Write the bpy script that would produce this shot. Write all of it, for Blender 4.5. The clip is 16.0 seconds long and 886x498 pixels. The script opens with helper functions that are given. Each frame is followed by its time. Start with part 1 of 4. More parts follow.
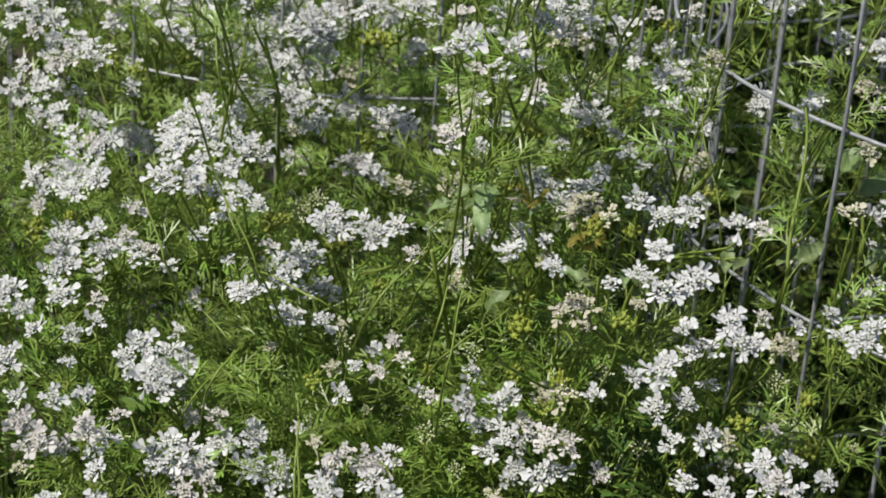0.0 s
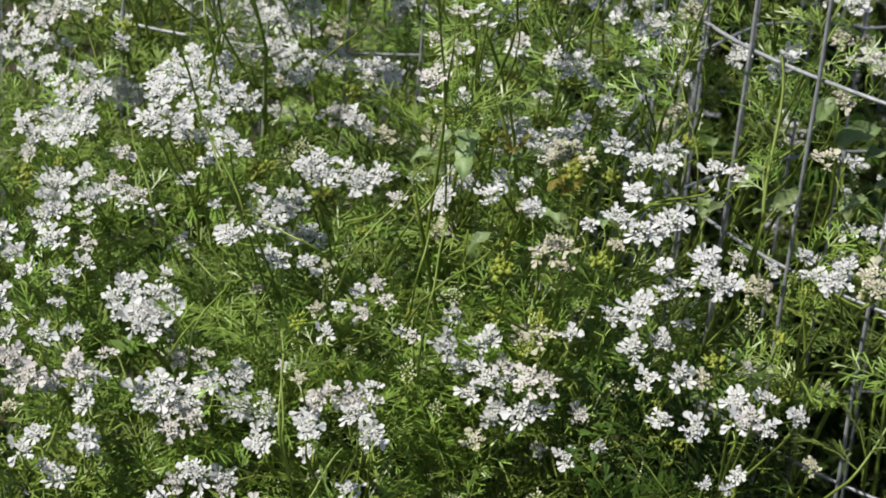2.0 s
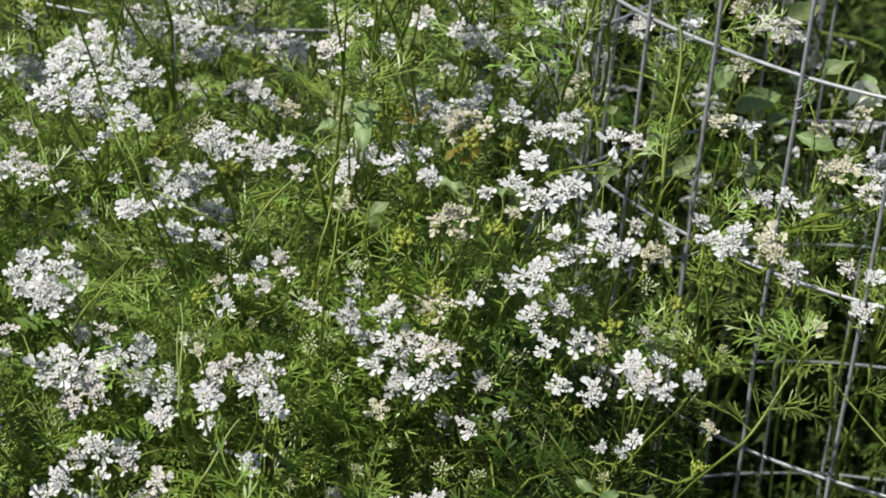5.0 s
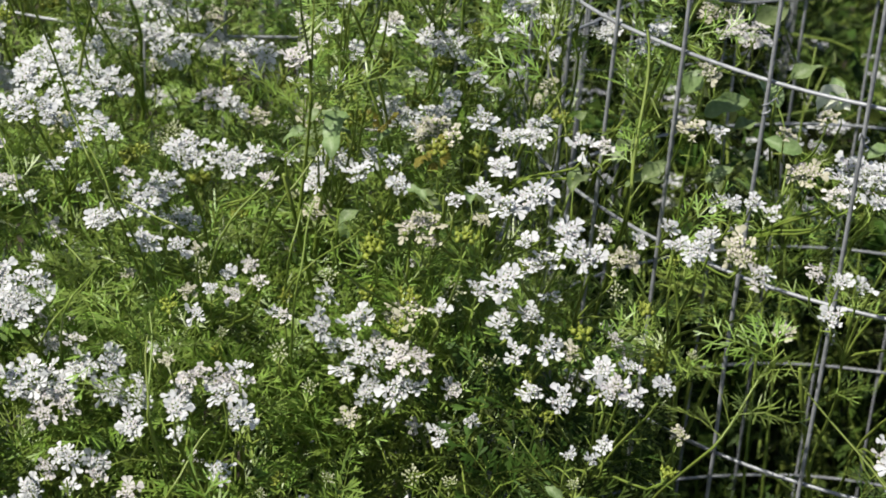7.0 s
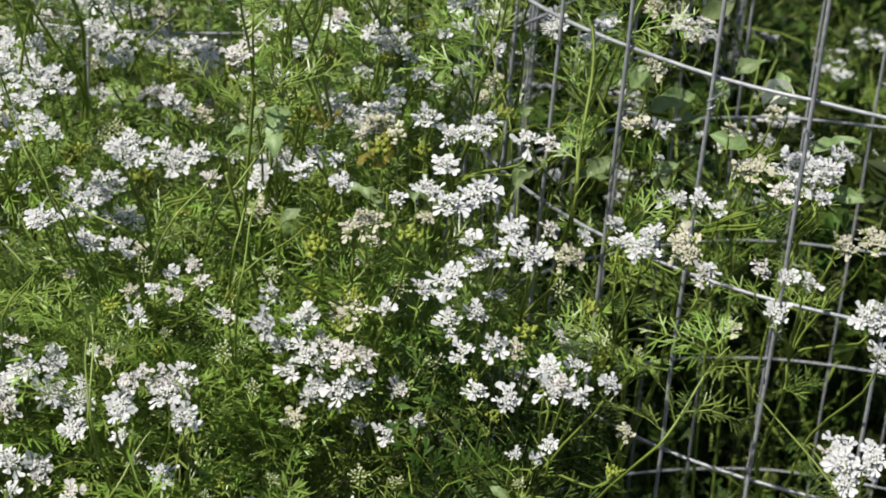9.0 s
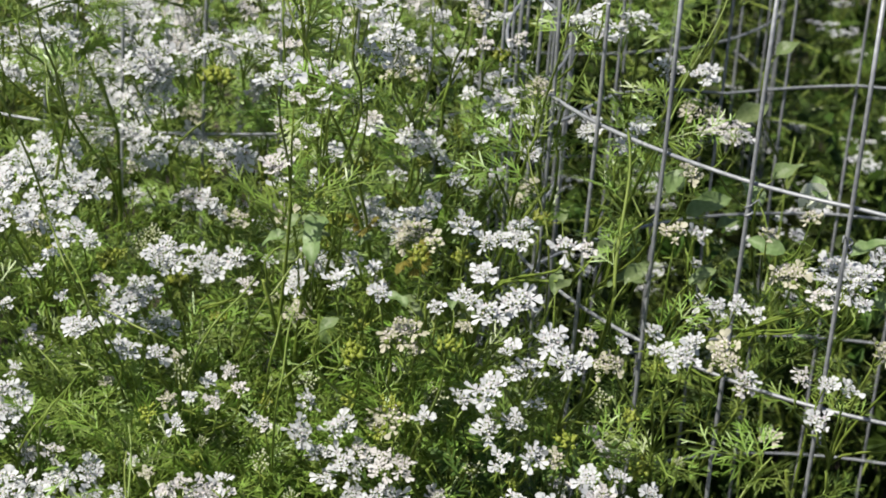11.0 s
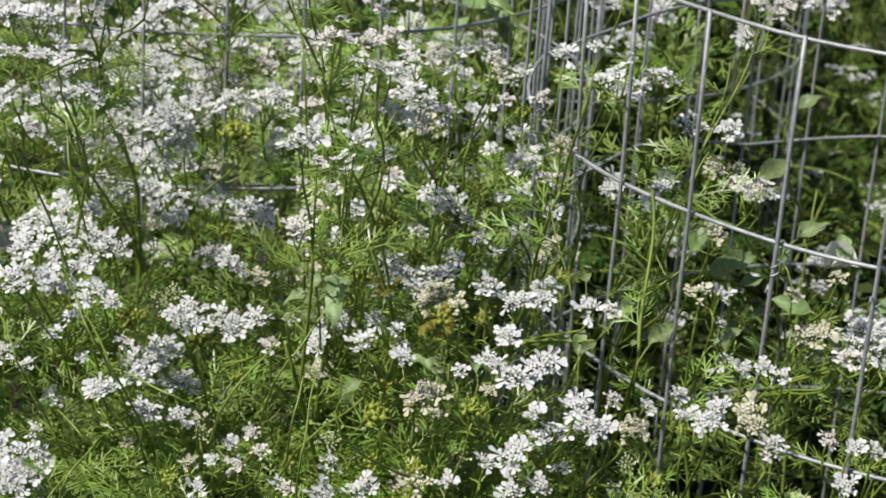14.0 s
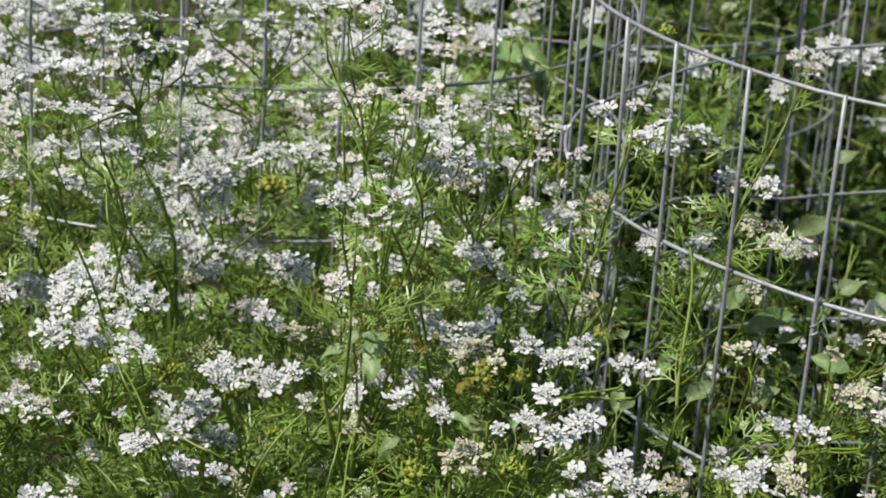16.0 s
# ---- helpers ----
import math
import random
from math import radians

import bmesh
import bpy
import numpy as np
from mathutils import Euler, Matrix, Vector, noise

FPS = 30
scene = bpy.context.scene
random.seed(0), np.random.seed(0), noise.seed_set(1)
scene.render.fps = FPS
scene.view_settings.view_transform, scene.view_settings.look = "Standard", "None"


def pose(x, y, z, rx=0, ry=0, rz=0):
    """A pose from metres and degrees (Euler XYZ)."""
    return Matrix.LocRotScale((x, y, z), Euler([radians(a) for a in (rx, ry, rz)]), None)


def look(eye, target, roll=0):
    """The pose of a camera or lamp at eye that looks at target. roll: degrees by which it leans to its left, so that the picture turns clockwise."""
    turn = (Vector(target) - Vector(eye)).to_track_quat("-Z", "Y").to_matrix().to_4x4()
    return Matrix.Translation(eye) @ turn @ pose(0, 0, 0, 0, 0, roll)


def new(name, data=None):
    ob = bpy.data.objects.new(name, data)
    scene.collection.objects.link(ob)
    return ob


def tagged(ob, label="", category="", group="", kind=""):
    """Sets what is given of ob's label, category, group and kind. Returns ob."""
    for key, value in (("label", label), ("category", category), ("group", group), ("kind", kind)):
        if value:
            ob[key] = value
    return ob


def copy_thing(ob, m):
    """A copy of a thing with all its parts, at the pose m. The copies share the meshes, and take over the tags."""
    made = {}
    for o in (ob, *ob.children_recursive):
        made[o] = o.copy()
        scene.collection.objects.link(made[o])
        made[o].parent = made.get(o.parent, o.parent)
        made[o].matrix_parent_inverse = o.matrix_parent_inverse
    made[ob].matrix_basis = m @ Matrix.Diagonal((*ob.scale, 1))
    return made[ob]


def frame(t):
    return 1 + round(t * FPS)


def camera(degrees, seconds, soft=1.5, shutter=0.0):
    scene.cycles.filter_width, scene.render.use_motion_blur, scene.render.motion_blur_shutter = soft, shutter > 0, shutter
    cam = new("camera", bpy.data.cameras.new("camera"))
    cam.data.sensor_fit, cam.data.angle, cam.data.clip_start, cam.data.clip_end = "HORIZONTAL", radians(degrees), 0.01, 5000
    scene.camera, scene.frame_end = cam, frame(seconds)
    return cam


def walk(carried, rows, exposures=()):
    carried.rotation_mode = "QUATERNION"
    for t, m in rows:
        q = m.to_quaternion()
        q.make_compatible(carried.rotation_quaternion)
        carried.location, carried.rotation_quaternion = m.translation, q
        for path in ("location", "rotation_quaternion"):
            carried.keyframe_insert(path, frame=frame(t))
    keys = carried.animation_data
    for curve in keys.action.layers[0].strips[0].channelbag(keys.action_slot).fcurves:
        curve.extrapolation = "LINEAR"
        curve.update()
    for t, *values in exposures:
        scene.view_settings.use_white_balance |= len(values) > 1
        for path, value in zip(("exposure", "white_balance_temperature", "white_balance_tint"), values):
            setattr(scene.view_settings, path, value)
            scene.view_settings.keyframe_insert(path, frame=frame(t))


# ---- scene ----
cam = camera(25.127, 16.0, soft=1.8)
cam.data.dof.use_dof = True
cam.data.dof.focus_distance = 0.93
cam.data.dof.aperture_fstop = 27.0
walk(cam, [
    (0, pose(-0.0212, 0.0157, 1.1328, 65.791, -4.216, 2.918)),
    (0.5, pose(-0.0166, 0.0095, 1.1301, 65.821, -4.096, 3.015)),
    (1, pose(-0.0126, 0.0032, 1.1284, 65.964, -4.097, 2.671)),
    (1.5, pose(-0.0147, -0.0029, 1.1270, 65.823, -4.237, 2.531)),
    (2, pose(-0.0156, -0.0093, 1.1237, 65.316, -4.545, 2.751)),
    (2.5, pose(-0.0148, -0.0152, 1.1220, 64.898, -4.516, 2.555)),
    (3, pose(-0.0139, -0.0144, 1.1225, 64.625, -4.548, 2.581)),
    (3.5, pose(-0.0098, -0.0139, 1.1208, 64.573, -4.367, 2.653)),
    (4, pose(-0.0027, -0.0130, 1.1190, 64.627, -4.416, 2.301)),
    (4.5, pose(0.0037, -0.0139, 1.1192, 64.947, -4.447, 1.573)),
    (7, pose(0.0113, -0.0125, 1.1223, 65.149, -4.262, 0.239)),
    (7.5, pose(0.0124, -0.0085, 1.1215, 64.968, -4.277, 0.219)),
    (8, pose(0.0144, -0.0064, 1.1207, 64.863, -4.254, 0.160)),
    (8.5, pose(0.0182, -0.0066, 1.1204, 65.015, -4.322, -0.537)),
    (9, pose(0.0176, -0.0055, 1.1223, 65.037, -4.396, -1.047)),
    (9.5, pose(0.0141, -0.0039, 1.1282, 65.675, -4.365, -0.864)),
    (10, pose(0.0110, -0.0010, 1.1310, 66.393, -4.197, -0.652)),
    (12.5, pose(0.0068, 0.0053, 1.1385, 67.863, -3.931, -0.640)),
    (13, pose(0.0050, 0.0084, 1.1403, 68.066, -4.019, -0.944)),
    (13.5, pose(0.0035, 0.0116, 1.1406, 68.162, -3.826, -0.769)),
    (14, pose(0.0035, 0.0124, 1.1425, 68.235, -3.788, -0.249)),
    (14.5, pose(0.0029, 0.0139, 1.1422, 68.516, -3.818, 0.225)),
    (15, pose(0.0022, 0.0157, 1.1415, 68.798, -3.810, 0.312)),
    (15.5, pose(-0.0017, 0.0163, 1.1454, 68.997, -3.816, 0.397)),
    (16, pose(-0.0028, 0.0149, 1.1474, 69.468, -3.795, 0.551)),
], exposures=[(0, 0.25), (1.5, 0.31), (3, 0.36), (4.5, 0.39), (7, 0.44), (13, 0.42), (16, 0.39)])

# ---- sky and sun ----
SUN_EL, SUN_AZ = 54.0, -121.0        # the sun stands high to the left, a little behind the view
world = bpy.data.worlds.new("sky")
scene.world = world
world.use_nodes = True
wn = world.node_tree.nodes
sky = wn.new("ShaderNodeTexSky")
sky.sky_type = "NISHITA"
sky.sun_disc = False
sky.dust_density = 1.3
sky.sun_elevation = radians(SUN_EL)
sky.sun_rotation = radians(SUN_AZ)
wn["Background"].inputs["Strength"].default_value = 0.068
world.node_tree.links.new(sky.outputs[0], wn["Background"].inputs["Color"])
sun = new("sun", bpy.data.lights.new("sun", "SUN"))
sun.data.energy = 5.0
sun.data.angle = radians(0.55)
sun.data.color = (1.0, 0.95, 0.86)
to_sun = Vector((math.sin(radians(SUN_AZ)) * math.cos(radians(SUN_EL)),
                 math.cos(radians(SUN_AZ)) * math.cos(radians(SUN_EL)), math.sin(radians(SUN_EL))))
sun.matrix_world = look(to_sun * 12 + Vector((0, 1, 0)), (0, 1, 0))


# ---- materials ----
def material(name, colours, rough=0.5, metal=0.0, translucent=0.0, scale=60.0, bump=0.0, vary=0.0, spec=0.4):
    """Two colours mixed by noise at two scales; vary: how much one piece differs from the next."""
    m = bpy.data.materials.new(name)
    m.use_nodes = True
    nt = m.node_tree
    n, link = nt.nodes, nt.links.new
    bsdf, out = n["Principled BSDF"], n["Material Output"]
    co = n.new("ShaderNodeTexCoord")
    fine = n.new("ShaderNodeTexNoise")
    fine.inputs["Scale"].default_value, fine.inputs["Detail"].default_value = scale, 5.0
    broad = n.new("ShaderNodeTexNoise")
    broad.inputs["Scale"].default_value = scale * 0.13
    link(co.outputs["Object"], fine.inputs["Vector"])
    link(co.outputs["Object"], broad.inputs["Vector"])
    both = n.new("ShaderNodeMath")
    both.operation = "MULTIPLY_ADD"
    both.inputs[1].default_value = 0.55
    half = n.new("ShaderNodeMath")
    half.operation = "MULTIPLY"
    half.inputs[1].default_value = 0.45
    link(broad.outputs["Fac"], half.inputs[0])
    link(fine.outputs["Fac"], both.inputs[0])
    link(half.outputs[0], both.inputs[2])
    ramp = n.new("ShaderNodeValToRGB")
    ramp.color_ramp.elements[0].position, ramp.color_ramp.elements[1].position = 0.34, 0.66
    ramp.color_ramp.elements[0].color = (*colours[0], 1)
    ramp.color_ramp.elements[1].color = (*colours[1], 1)
    link(both.outputs[0], ramp.inputs["Fac"])
    colour = ramp.outputs["Color"]
    if vary:
        info, geo = n.new("ShaderNodeObjectInfo"), n.new("ShaderNodeNewGeometry")
        add = n.new("ShaderNodeMath")
        add.operation = "ADD"
        link(info.outputs["Random"], add.inputs[0])
        link(geo.outputs["Random Per Island"], add.inputs[1])
        rng = n.new("ShaderNodeMapRange")
        rng.inputs["From Max"].default_value = 2.0
        rng.inputs["To Min"].default_value, rng.inputs["To Max"].default_value = 1.0 - vary, 1.0 + vary
        link(add.outputs[0], rng.inputs["Value"])
        hue = n.new("ShaderNodeHueSaturation")
        shift = n.new("ShaderNodeMapRange")
        shift.inputs["To Min"].default_value, shift.inputs["To Max"].default_value = 0.5 - vary * 0.05, 0.5 + vary * 0.006
        link(info.outputs["Random"], shift.inputs["Value"])
        link(shift.outputs[0], hue.inputs["Hue"])
        link(rng.outputs[0], hue.inputs["Value"])
        link(colour, hue.inputs["Color"])
        colour = hue.outputs["Color"]
    link(colour, bsdf.inputs["Base Color"])
    bsdf.inputs["Roughness"].default_value = rough
    bsdf.inputs["Metallic"].default_value = metal
    bsdf.inputs["Specular IOR Level"].default_value = spec
    if bump:
        b = n.new("ShaderNodeBump")
        b.inputs["Strength"].default_value, b.inputs["Distance"].default_value = bump, 0.002
        link(fine.outputs["Fac"], b.inputs["Height"])
        link(b.outputs["Normal"], bsdf.inputs["Normal"])
    if translucent:
        t, mix = n.new("ShaderNodeBsdfTranslucent"), n.new("ShaderNodeMixShader")
        mix.inputs["Fac"].default_value = translucent
        link(colour, t.inputs["Color"])
        link(bsdf.outputs[0], mix.inputs[1])
        link(t.outputs[0], mix.inputs[2])
        link(mix.outputs[0], out.inputs["Surface"])
    return m


PETAL = material("white_petal", [(0.525, 0.535, 0.545), (0.62, 0.63, 0.64)], 0.6, translucent=0.24, scale=500, vary=0.07, spec=0.15)
PETAL_PINK = material("pinkish_petal", [(0.56, 0.53, 0.52), (0.67, 0.65, 0.63)], 0.6, translucent=0.3, scale=400, vary=0.08, spec=0.15)
PETAL_CREAM = material("withered_petal", [(0.37, 0.355, 0.25), (0.53, 0.515, 0.41)], 0.7, translucent=0.2, scale=400, vary=0.12, spec=0.2)
ANTHER = material("anther", [(0.46, 0.38, 0.42), (0.62, 0.56, 0.56)], 0.7, scale=900, vary=0.2)
FRUIT = material("green_fruit", [(0.165, 0.225, 0.022), (0.315, 0.350, 0.060)], 0.5, translucent=0.15, scale=500, vary=0.25)
GREEN = material("green_stem", [(0.105, 0.170, 0.020), (0.205, 0.270, 0.058)], 0.42, translucent=0.1, scale=90, vary=0.25)
FROND = material("feathery_leaf", [(0.108, 0.206, 0.018), (0.242, 0.368, 0.086)], 0.40, translucent=0.31, scale=70, vary=0.52, spec=0.6)
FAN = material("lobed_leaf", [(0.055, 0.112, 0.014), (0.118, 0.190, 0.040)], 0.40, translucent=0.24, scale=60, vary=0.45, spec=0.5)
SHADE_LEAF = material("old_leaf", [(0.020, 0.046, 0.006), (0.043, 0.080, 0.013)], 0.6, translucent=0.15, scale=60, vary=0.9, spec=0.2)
PEA = material("waxy_leaf", [(0.100, 0.168, 0.055), (0.200, 0.275, 0.122)], 0.42, translucent=0.28, scale=9, bump=0.35, vary=0.5, spec=0.4)
YELLOW = material("yellowing_leaf", [(0.20, 0.20, 0.035), (0.34, 0.31, 0.070)], 0.5, translucent=0.3, scale=90, vary=0.25, spec=0.3)
PEA_PETAL = material("pea_petal", [(0.62, 0.66, 0.50), (0.80, 0.81, 0.72)], 0.55, translucent=0.3, scale=120, vary=0.04)
BUD = material("flower_bud", [(0.34, 0.38, 0.18), (0.60, 0.60, 0.46)], 0.55, translucent=0.2, scale=500, vary=0.15)
ZINC = material("galvanised_wire", [(0.185, 0.194, 0.208), (0.335, 0.346, 0.362)], 0.50, metal=0.3, scale=260, bump=0.25, vary=0.08, spec=0.35)
SOIL = material("soil", [(0.024, 0.019, 0.013), (0.060, 0.046, 0.032)], 0.95, scale=55, bump=0.8)


# ---- geometry helpers ----
class Geo:
    def __init__(self):
        self.v, self.f, self.m = [], [], []

    def face(self, pts, mat=0):
        i = len(self.v)
        self.v.extend(tuple(p) for p in pts)
        self.f.append(tuple(range(i, i + len(pts))))
        self.m.append(mat)

    def tube(self, pts, r0, r1, sides=5, mat=0):
        pts = [Vector(p) for p in pts]
        start, n = len(self.v), len(pts)
        side = None
        for i, p in enumerate(pts):
            d = (pts[min(i + 1, n - 1)] - pts[max(i - 1, 0)]).normalized()
            if side is None:
                side = d.orthogonal().normalized()
            side = (side - d * side.dot(d)).normalized()
            up = d.cross(side)
            r = r0 + (r1 - r0) * i / max(1, n - 1)
            for k in range(sides):
                a = 2 * math.pi * k / sides
                self.v.append(tuple(p + side * (r * math.cos(a)) + up * (r * math.sin(a))))
        for i in range(n - 1):
            for k in range(sides):
                a, b = start + i * sides + k, start + i * sides + (k + 1) % sides
                self.f.append((a, b, b + sides, a + sides))
                self.m.append(mat)
        self.f.append(tuple(range(start + (n - 1) * sides, start + n * sides)))
        self.m.append(mat)

    def blade(self, pts, widths, flat, mat=0):
        """A narrow leaf lobe along pts, folded a little along its middle."""
        pts = [Vector(p) for p in pts]
        start, n = len(self.v), len(pts)
        for i, p in enumerate(pts):
            d = (pts[min(i + 1, n - 1)] - pts[max(i - 1, 0)]).normalized()
            s = d.cross(flat)
            s = s.normalized() if s.length > 1e-6 else d.orthogonal().normalized()
            self.v.append(tuple(p - s * widths[i]))
            self.v.append(tuple(p + s * widths[i] + flat * (widths[i] * 0.5)))
        for i in range(n - 1):
            a = start + 2 * i
            self.f.append((a, a + 1, a + 3, a + 2) if i < n - 2 or n < 3 else (a, a + 1, a + 2))
            self.m.append(mat)

    def ball(self, c, r, mat=0, squash=1.0):
        c, s = Vector(c), len(self.v)
        ring = [(math.cos(a) * r, math.sin(a) * r) for a in (0, 1.257, 2.513, 3.77, 5.027)]
        self.v.append(tuple(c + Vector((0, 0, -r * squash))))
        for h, k in ((-0.45, 0.88), (0.45, 0.88)):
            self.v.extend(tuple(c + Vector((x * k, y * k, h * r * squash))) for x, y in ring)
        self.v.append(tuple(c + Vector((0, 0, r * squash))))
        for k in range(5):
            j = (k + 1) % 5
            for q in ((s, s + 1 + j, s + 1 + k), (s + 1 + k, s + 1 + j, s + 6 + j, s + 6 + k), (s + 6 + k, s + 6 + j, s + 11)):
                self.f.append(q)
                self.m.append(mat)

    def mesh(self, name, mats, smooth=True):
        me = bpy.data.meshes.new(name)
        me.from_pydata(self.v, [], self.f)
        for m in mats:
            me.materials.append(m)
        me.polygons.foreach_set("material_index", self.m)
        me.polygons.foreach_set("use_smooth", [smooth] * len(self.f))
        me.update()
        return me


def part(name, mesh, parent, m=None, label=""):
    ob = new(name, mesh)
    ob.parent = parent
    if m is not None:
        ob.matrix_basis = m
    return tagged(ob, label) if label else ob


def bend(a, b, c, d, n):
    """n + 1 points on the cubic curve from a to d."""
    a, b, c, d = Vector(a), Vector(b), Vector(c), Vector(d)
    out = []
    for i in range(n + 1):
        t = i / n
        s = 1 - t
        out.append(a * s ** 3 + b * (3 * s * s * t) + c * (3 * s * t * t) + d * t ** 3)
    return out


def aim(at, normal, spin=0.0, size=1.0):
    """A pose at a point whose z axis follows normal."""
    q = Vector((0, 0, 1)).rotation_difference(Vector(normal).normalized())
    return Matrix.LocRotScale(Vector(at), q @ Euler((0, 0, spin)).to_quaternion(), Vector((size, size, size)))


# ---- the ground ----
def ground():
    g = Geo()
    n, far = 60, 400.0
    xs = [math.copysign(abs(u) ** 5, u) * far + 2.2 * u for u in np.linspace(-1, 1, n + 1)]
    for j in range(n + 1):
        for i in range(n + 1):
            x, y = xs[i], xs[j] + 1.2
            g.v.append((x, y, 0.03 * noise.noise(Vector((x * 3, y * 3, 0))) if abs(x) + abs(y) < 12 else 0.0))
    for j in range(n):
        for i in range(n):
            a = j * (n + 1) + i
            g.f.append((a, a + 1, a + n + 2, a + n + 1))
            g.m.append(0)
    tagged(new("ground", g.mesh("ground", [SOIL])), "dark bare garden soil between the coriander stems", "ground", kind="structure")


ground()

# ---- umbellets: the small flower heads that make up an umbel, 14 mm across ----
def petal(g, base, out, up, length, width, cup, mat=0):
    """A spoon-shaped petal lobe on a narrow claw, hollow along its middle."""
    side = up.cross(out).normalized()
    pts = [(0, 0, 0), (0.40, -0.16, 0.02), (0.74, -0.47, cup), (0.94, -0.38, cup * 0.9), (1.0, 0.0, cup * 0.3),
           (0.94, 0.38, cup * 0.9), (0.74, 0.47, cup), (0.40, 0.16, 0.02), (0.70, 0.0, -cup * 0.5)]
    s = len(g.v)
    g.v.extend(tuple(base + out * (a * length) + side * (b * width) + up * (c * length)) for a, b, c in pts)
    for q in ((0, 1, 8, 7), (1, 2, 8), (2, 3, 4, 8), (4, 5, 6, 8), (6, 7, 8)):
        g.f.append(tuple(s + k for k in q))
        g.m.append(mat)


def kite(g, base, out, up, length, width, mat=0):
    """A tiny plain petal."""
    side = up.cross(out).normalized() * (width * 0.5)
    g.face([base, base + out * (length * 0.6) - side, base + out * length, base + out * (length * 0.6) + side], mat)


def umbellet_geo(rng, state, plain=False):
    g = Geo()
    up = Vector((0, 0, 1))
    turn = rng.random() * 6
    if state == "Y":
        for k in range(8):
            a, r = turn + k * 2.4, 0.0052 * math.sqrt((k + 0.3) / 8)
            tip = Vector((math.cos(a) * r, math.sin(a) * r, 0.0055 - r * 0.3 + rng.uniform(-0.0008, 0.0008)))
            g.tube([(0, 0, 0), tip], 0.00035, 0.0003, 3, 1)
            g.ball(tip, rng.uniform(0.0012, 0.0018), 0, 1.1)
            for q in range(3):
                w = Vector((rng.uniform(-1, 1), rng.uniform(-1, 1), rng.uniform(0.4, 1.2))).normalized()
                g.blade([tip + w * 0.001, tip + w * 0.0024, tip + w * 0.0036], [0.0004, 0.0004, 0.0001], Vector((0, 0, 1)), 0)
        return g
    if state == "B":
        for k in range(16):
            a, r = turn + k * 2.4, 0.0050 * math.sqrt((k + 0.4) / 16)
            tip = Vector((math.cos(a) * r, math.sin(a) * r, 0.0055 - r * 0.35 + rng.uniform(-0.0006, 0.0006)))
            g.tube([(0, 0, 0), tip], 0.00035, 0.0003, 3, 1)
            g.ball(tip, rng.uniform(0.0005, 0.0009), 0, 1.2)
            if k % 2:
                way = Vector((math.cos(a), math.sin(a), rng.uniform(0.2, 1.2))).normalized()
                petal(g, tip, way, up, rng.uniform(0.0018, 0.0028), 0.0014, 0.1)
        return g
    outer = rng.choice((5, 5, 6, 6))
    big = {"W": 1.0, "P": 0.88, "C": 0.74}[state]
    ragged = {"W": 0.10, "P": 0.16, "C": 0.28}[state]
    for k in range(outer):
        a = 2 * math.pi * (k + rng.uniform(-0.2, 0.2)) / outer
        out = Vector((math.cos(a), math.sin(a), 0))
        base = out * rng.uniform(0.0022, 0.0034) + up * rng.uniform(0.0026, 0.0058)
        reach = big * (1.0 + 0.26 * math.cos(a)) * rng.uniform(0.82, 1.12)        # the side that faces out of the umbel grows longer
        if not plain:
            g.tube([(0, 0, 0), base], 0.0003, 0.0003, 3, 1)
        if state == "C" and rng.random() < 0.45:
            g.ball(base, 0.0011, 1, 1.2)
        lift = rng.uniform(-0.30, 0.62)
        for turn_by, length, width in ((-0.28, 0.0047, 0.0023), (0.28, 0.0047, 0.0023), (-1.04, 0.0029, 0.0017), (1.04, 0.0029, 0.0017)):
            if rng.random() < ragged:
                continue
            way = Matrix.Rotation(turn_by + rng.uniform(-0.12, 0.12), 3, "Z") @ out
            way = (way + up * (lift + rng.uniform(-0.22, 0.22))).normalized()
            roll = Matrix.Rotation(rng.uniform(-0.5, 0.5) - turn_by * 0.3, 3, way)
            petal(g, base, way, roll @ up, length * reach * rng.uniform(0.75, 1.1), width * reach * rng.uniform(0.85, 1.15), rng.uniform(-0.08, 0.14))
        for s in () if plain else (-1, 0, 1):
            way = Matrix.Rotation(math.pi + s * 0.9, 3, "Z") @ out
            kite(g, base, (way + up * 0.6).normalized(), up, 0.0015, 0.0011)
        for s in range(2):
            q = base + Vector((rng.uniform(-1, 1), rng.uniform(-1, 1), 1.6)) * 0.0008
            kite(g, q, Vector((rng.uniform(-1, 1), rng.uniform(-1, 1), 0.2)).normalized(), up, 0.0008, 0.0007, 2)
    for k in range(5):
        a = turn + k * 1.257 + rng.uniform(-0.3, 0.3)
        r = rng.uniform(0.0008, 0.0022)
        base = Vector((math.cos(a) * r, math.sin(a) * r, rng.uniform(0.0046, 0.0064)))
        for s in range(4):
            b = a + s * 1.571 + rng.uniform(-0.3, 0.3)
            kite(g, base, (Vector((math.cos(b), math.sin(b), rng.uniform(0.1, 0.9)))).normalized(), up, 0.0019 * (0.6 + 0.4 * big), 0.0013)
        if plain:
            continue
        g.ball(base + up * 0.0003, 0.0005, 1)
        q = base + Vector((rng.uniform(-1, 1), rng.uniform(-1, 1), 1.8)) * 0.0008
        kite(g, q, Vector((rng.uniform(-1, 1), rng.uniform(-1, 1), 0.2)).normalized(), up, 0.0008, 0.0007, 2)
    return g


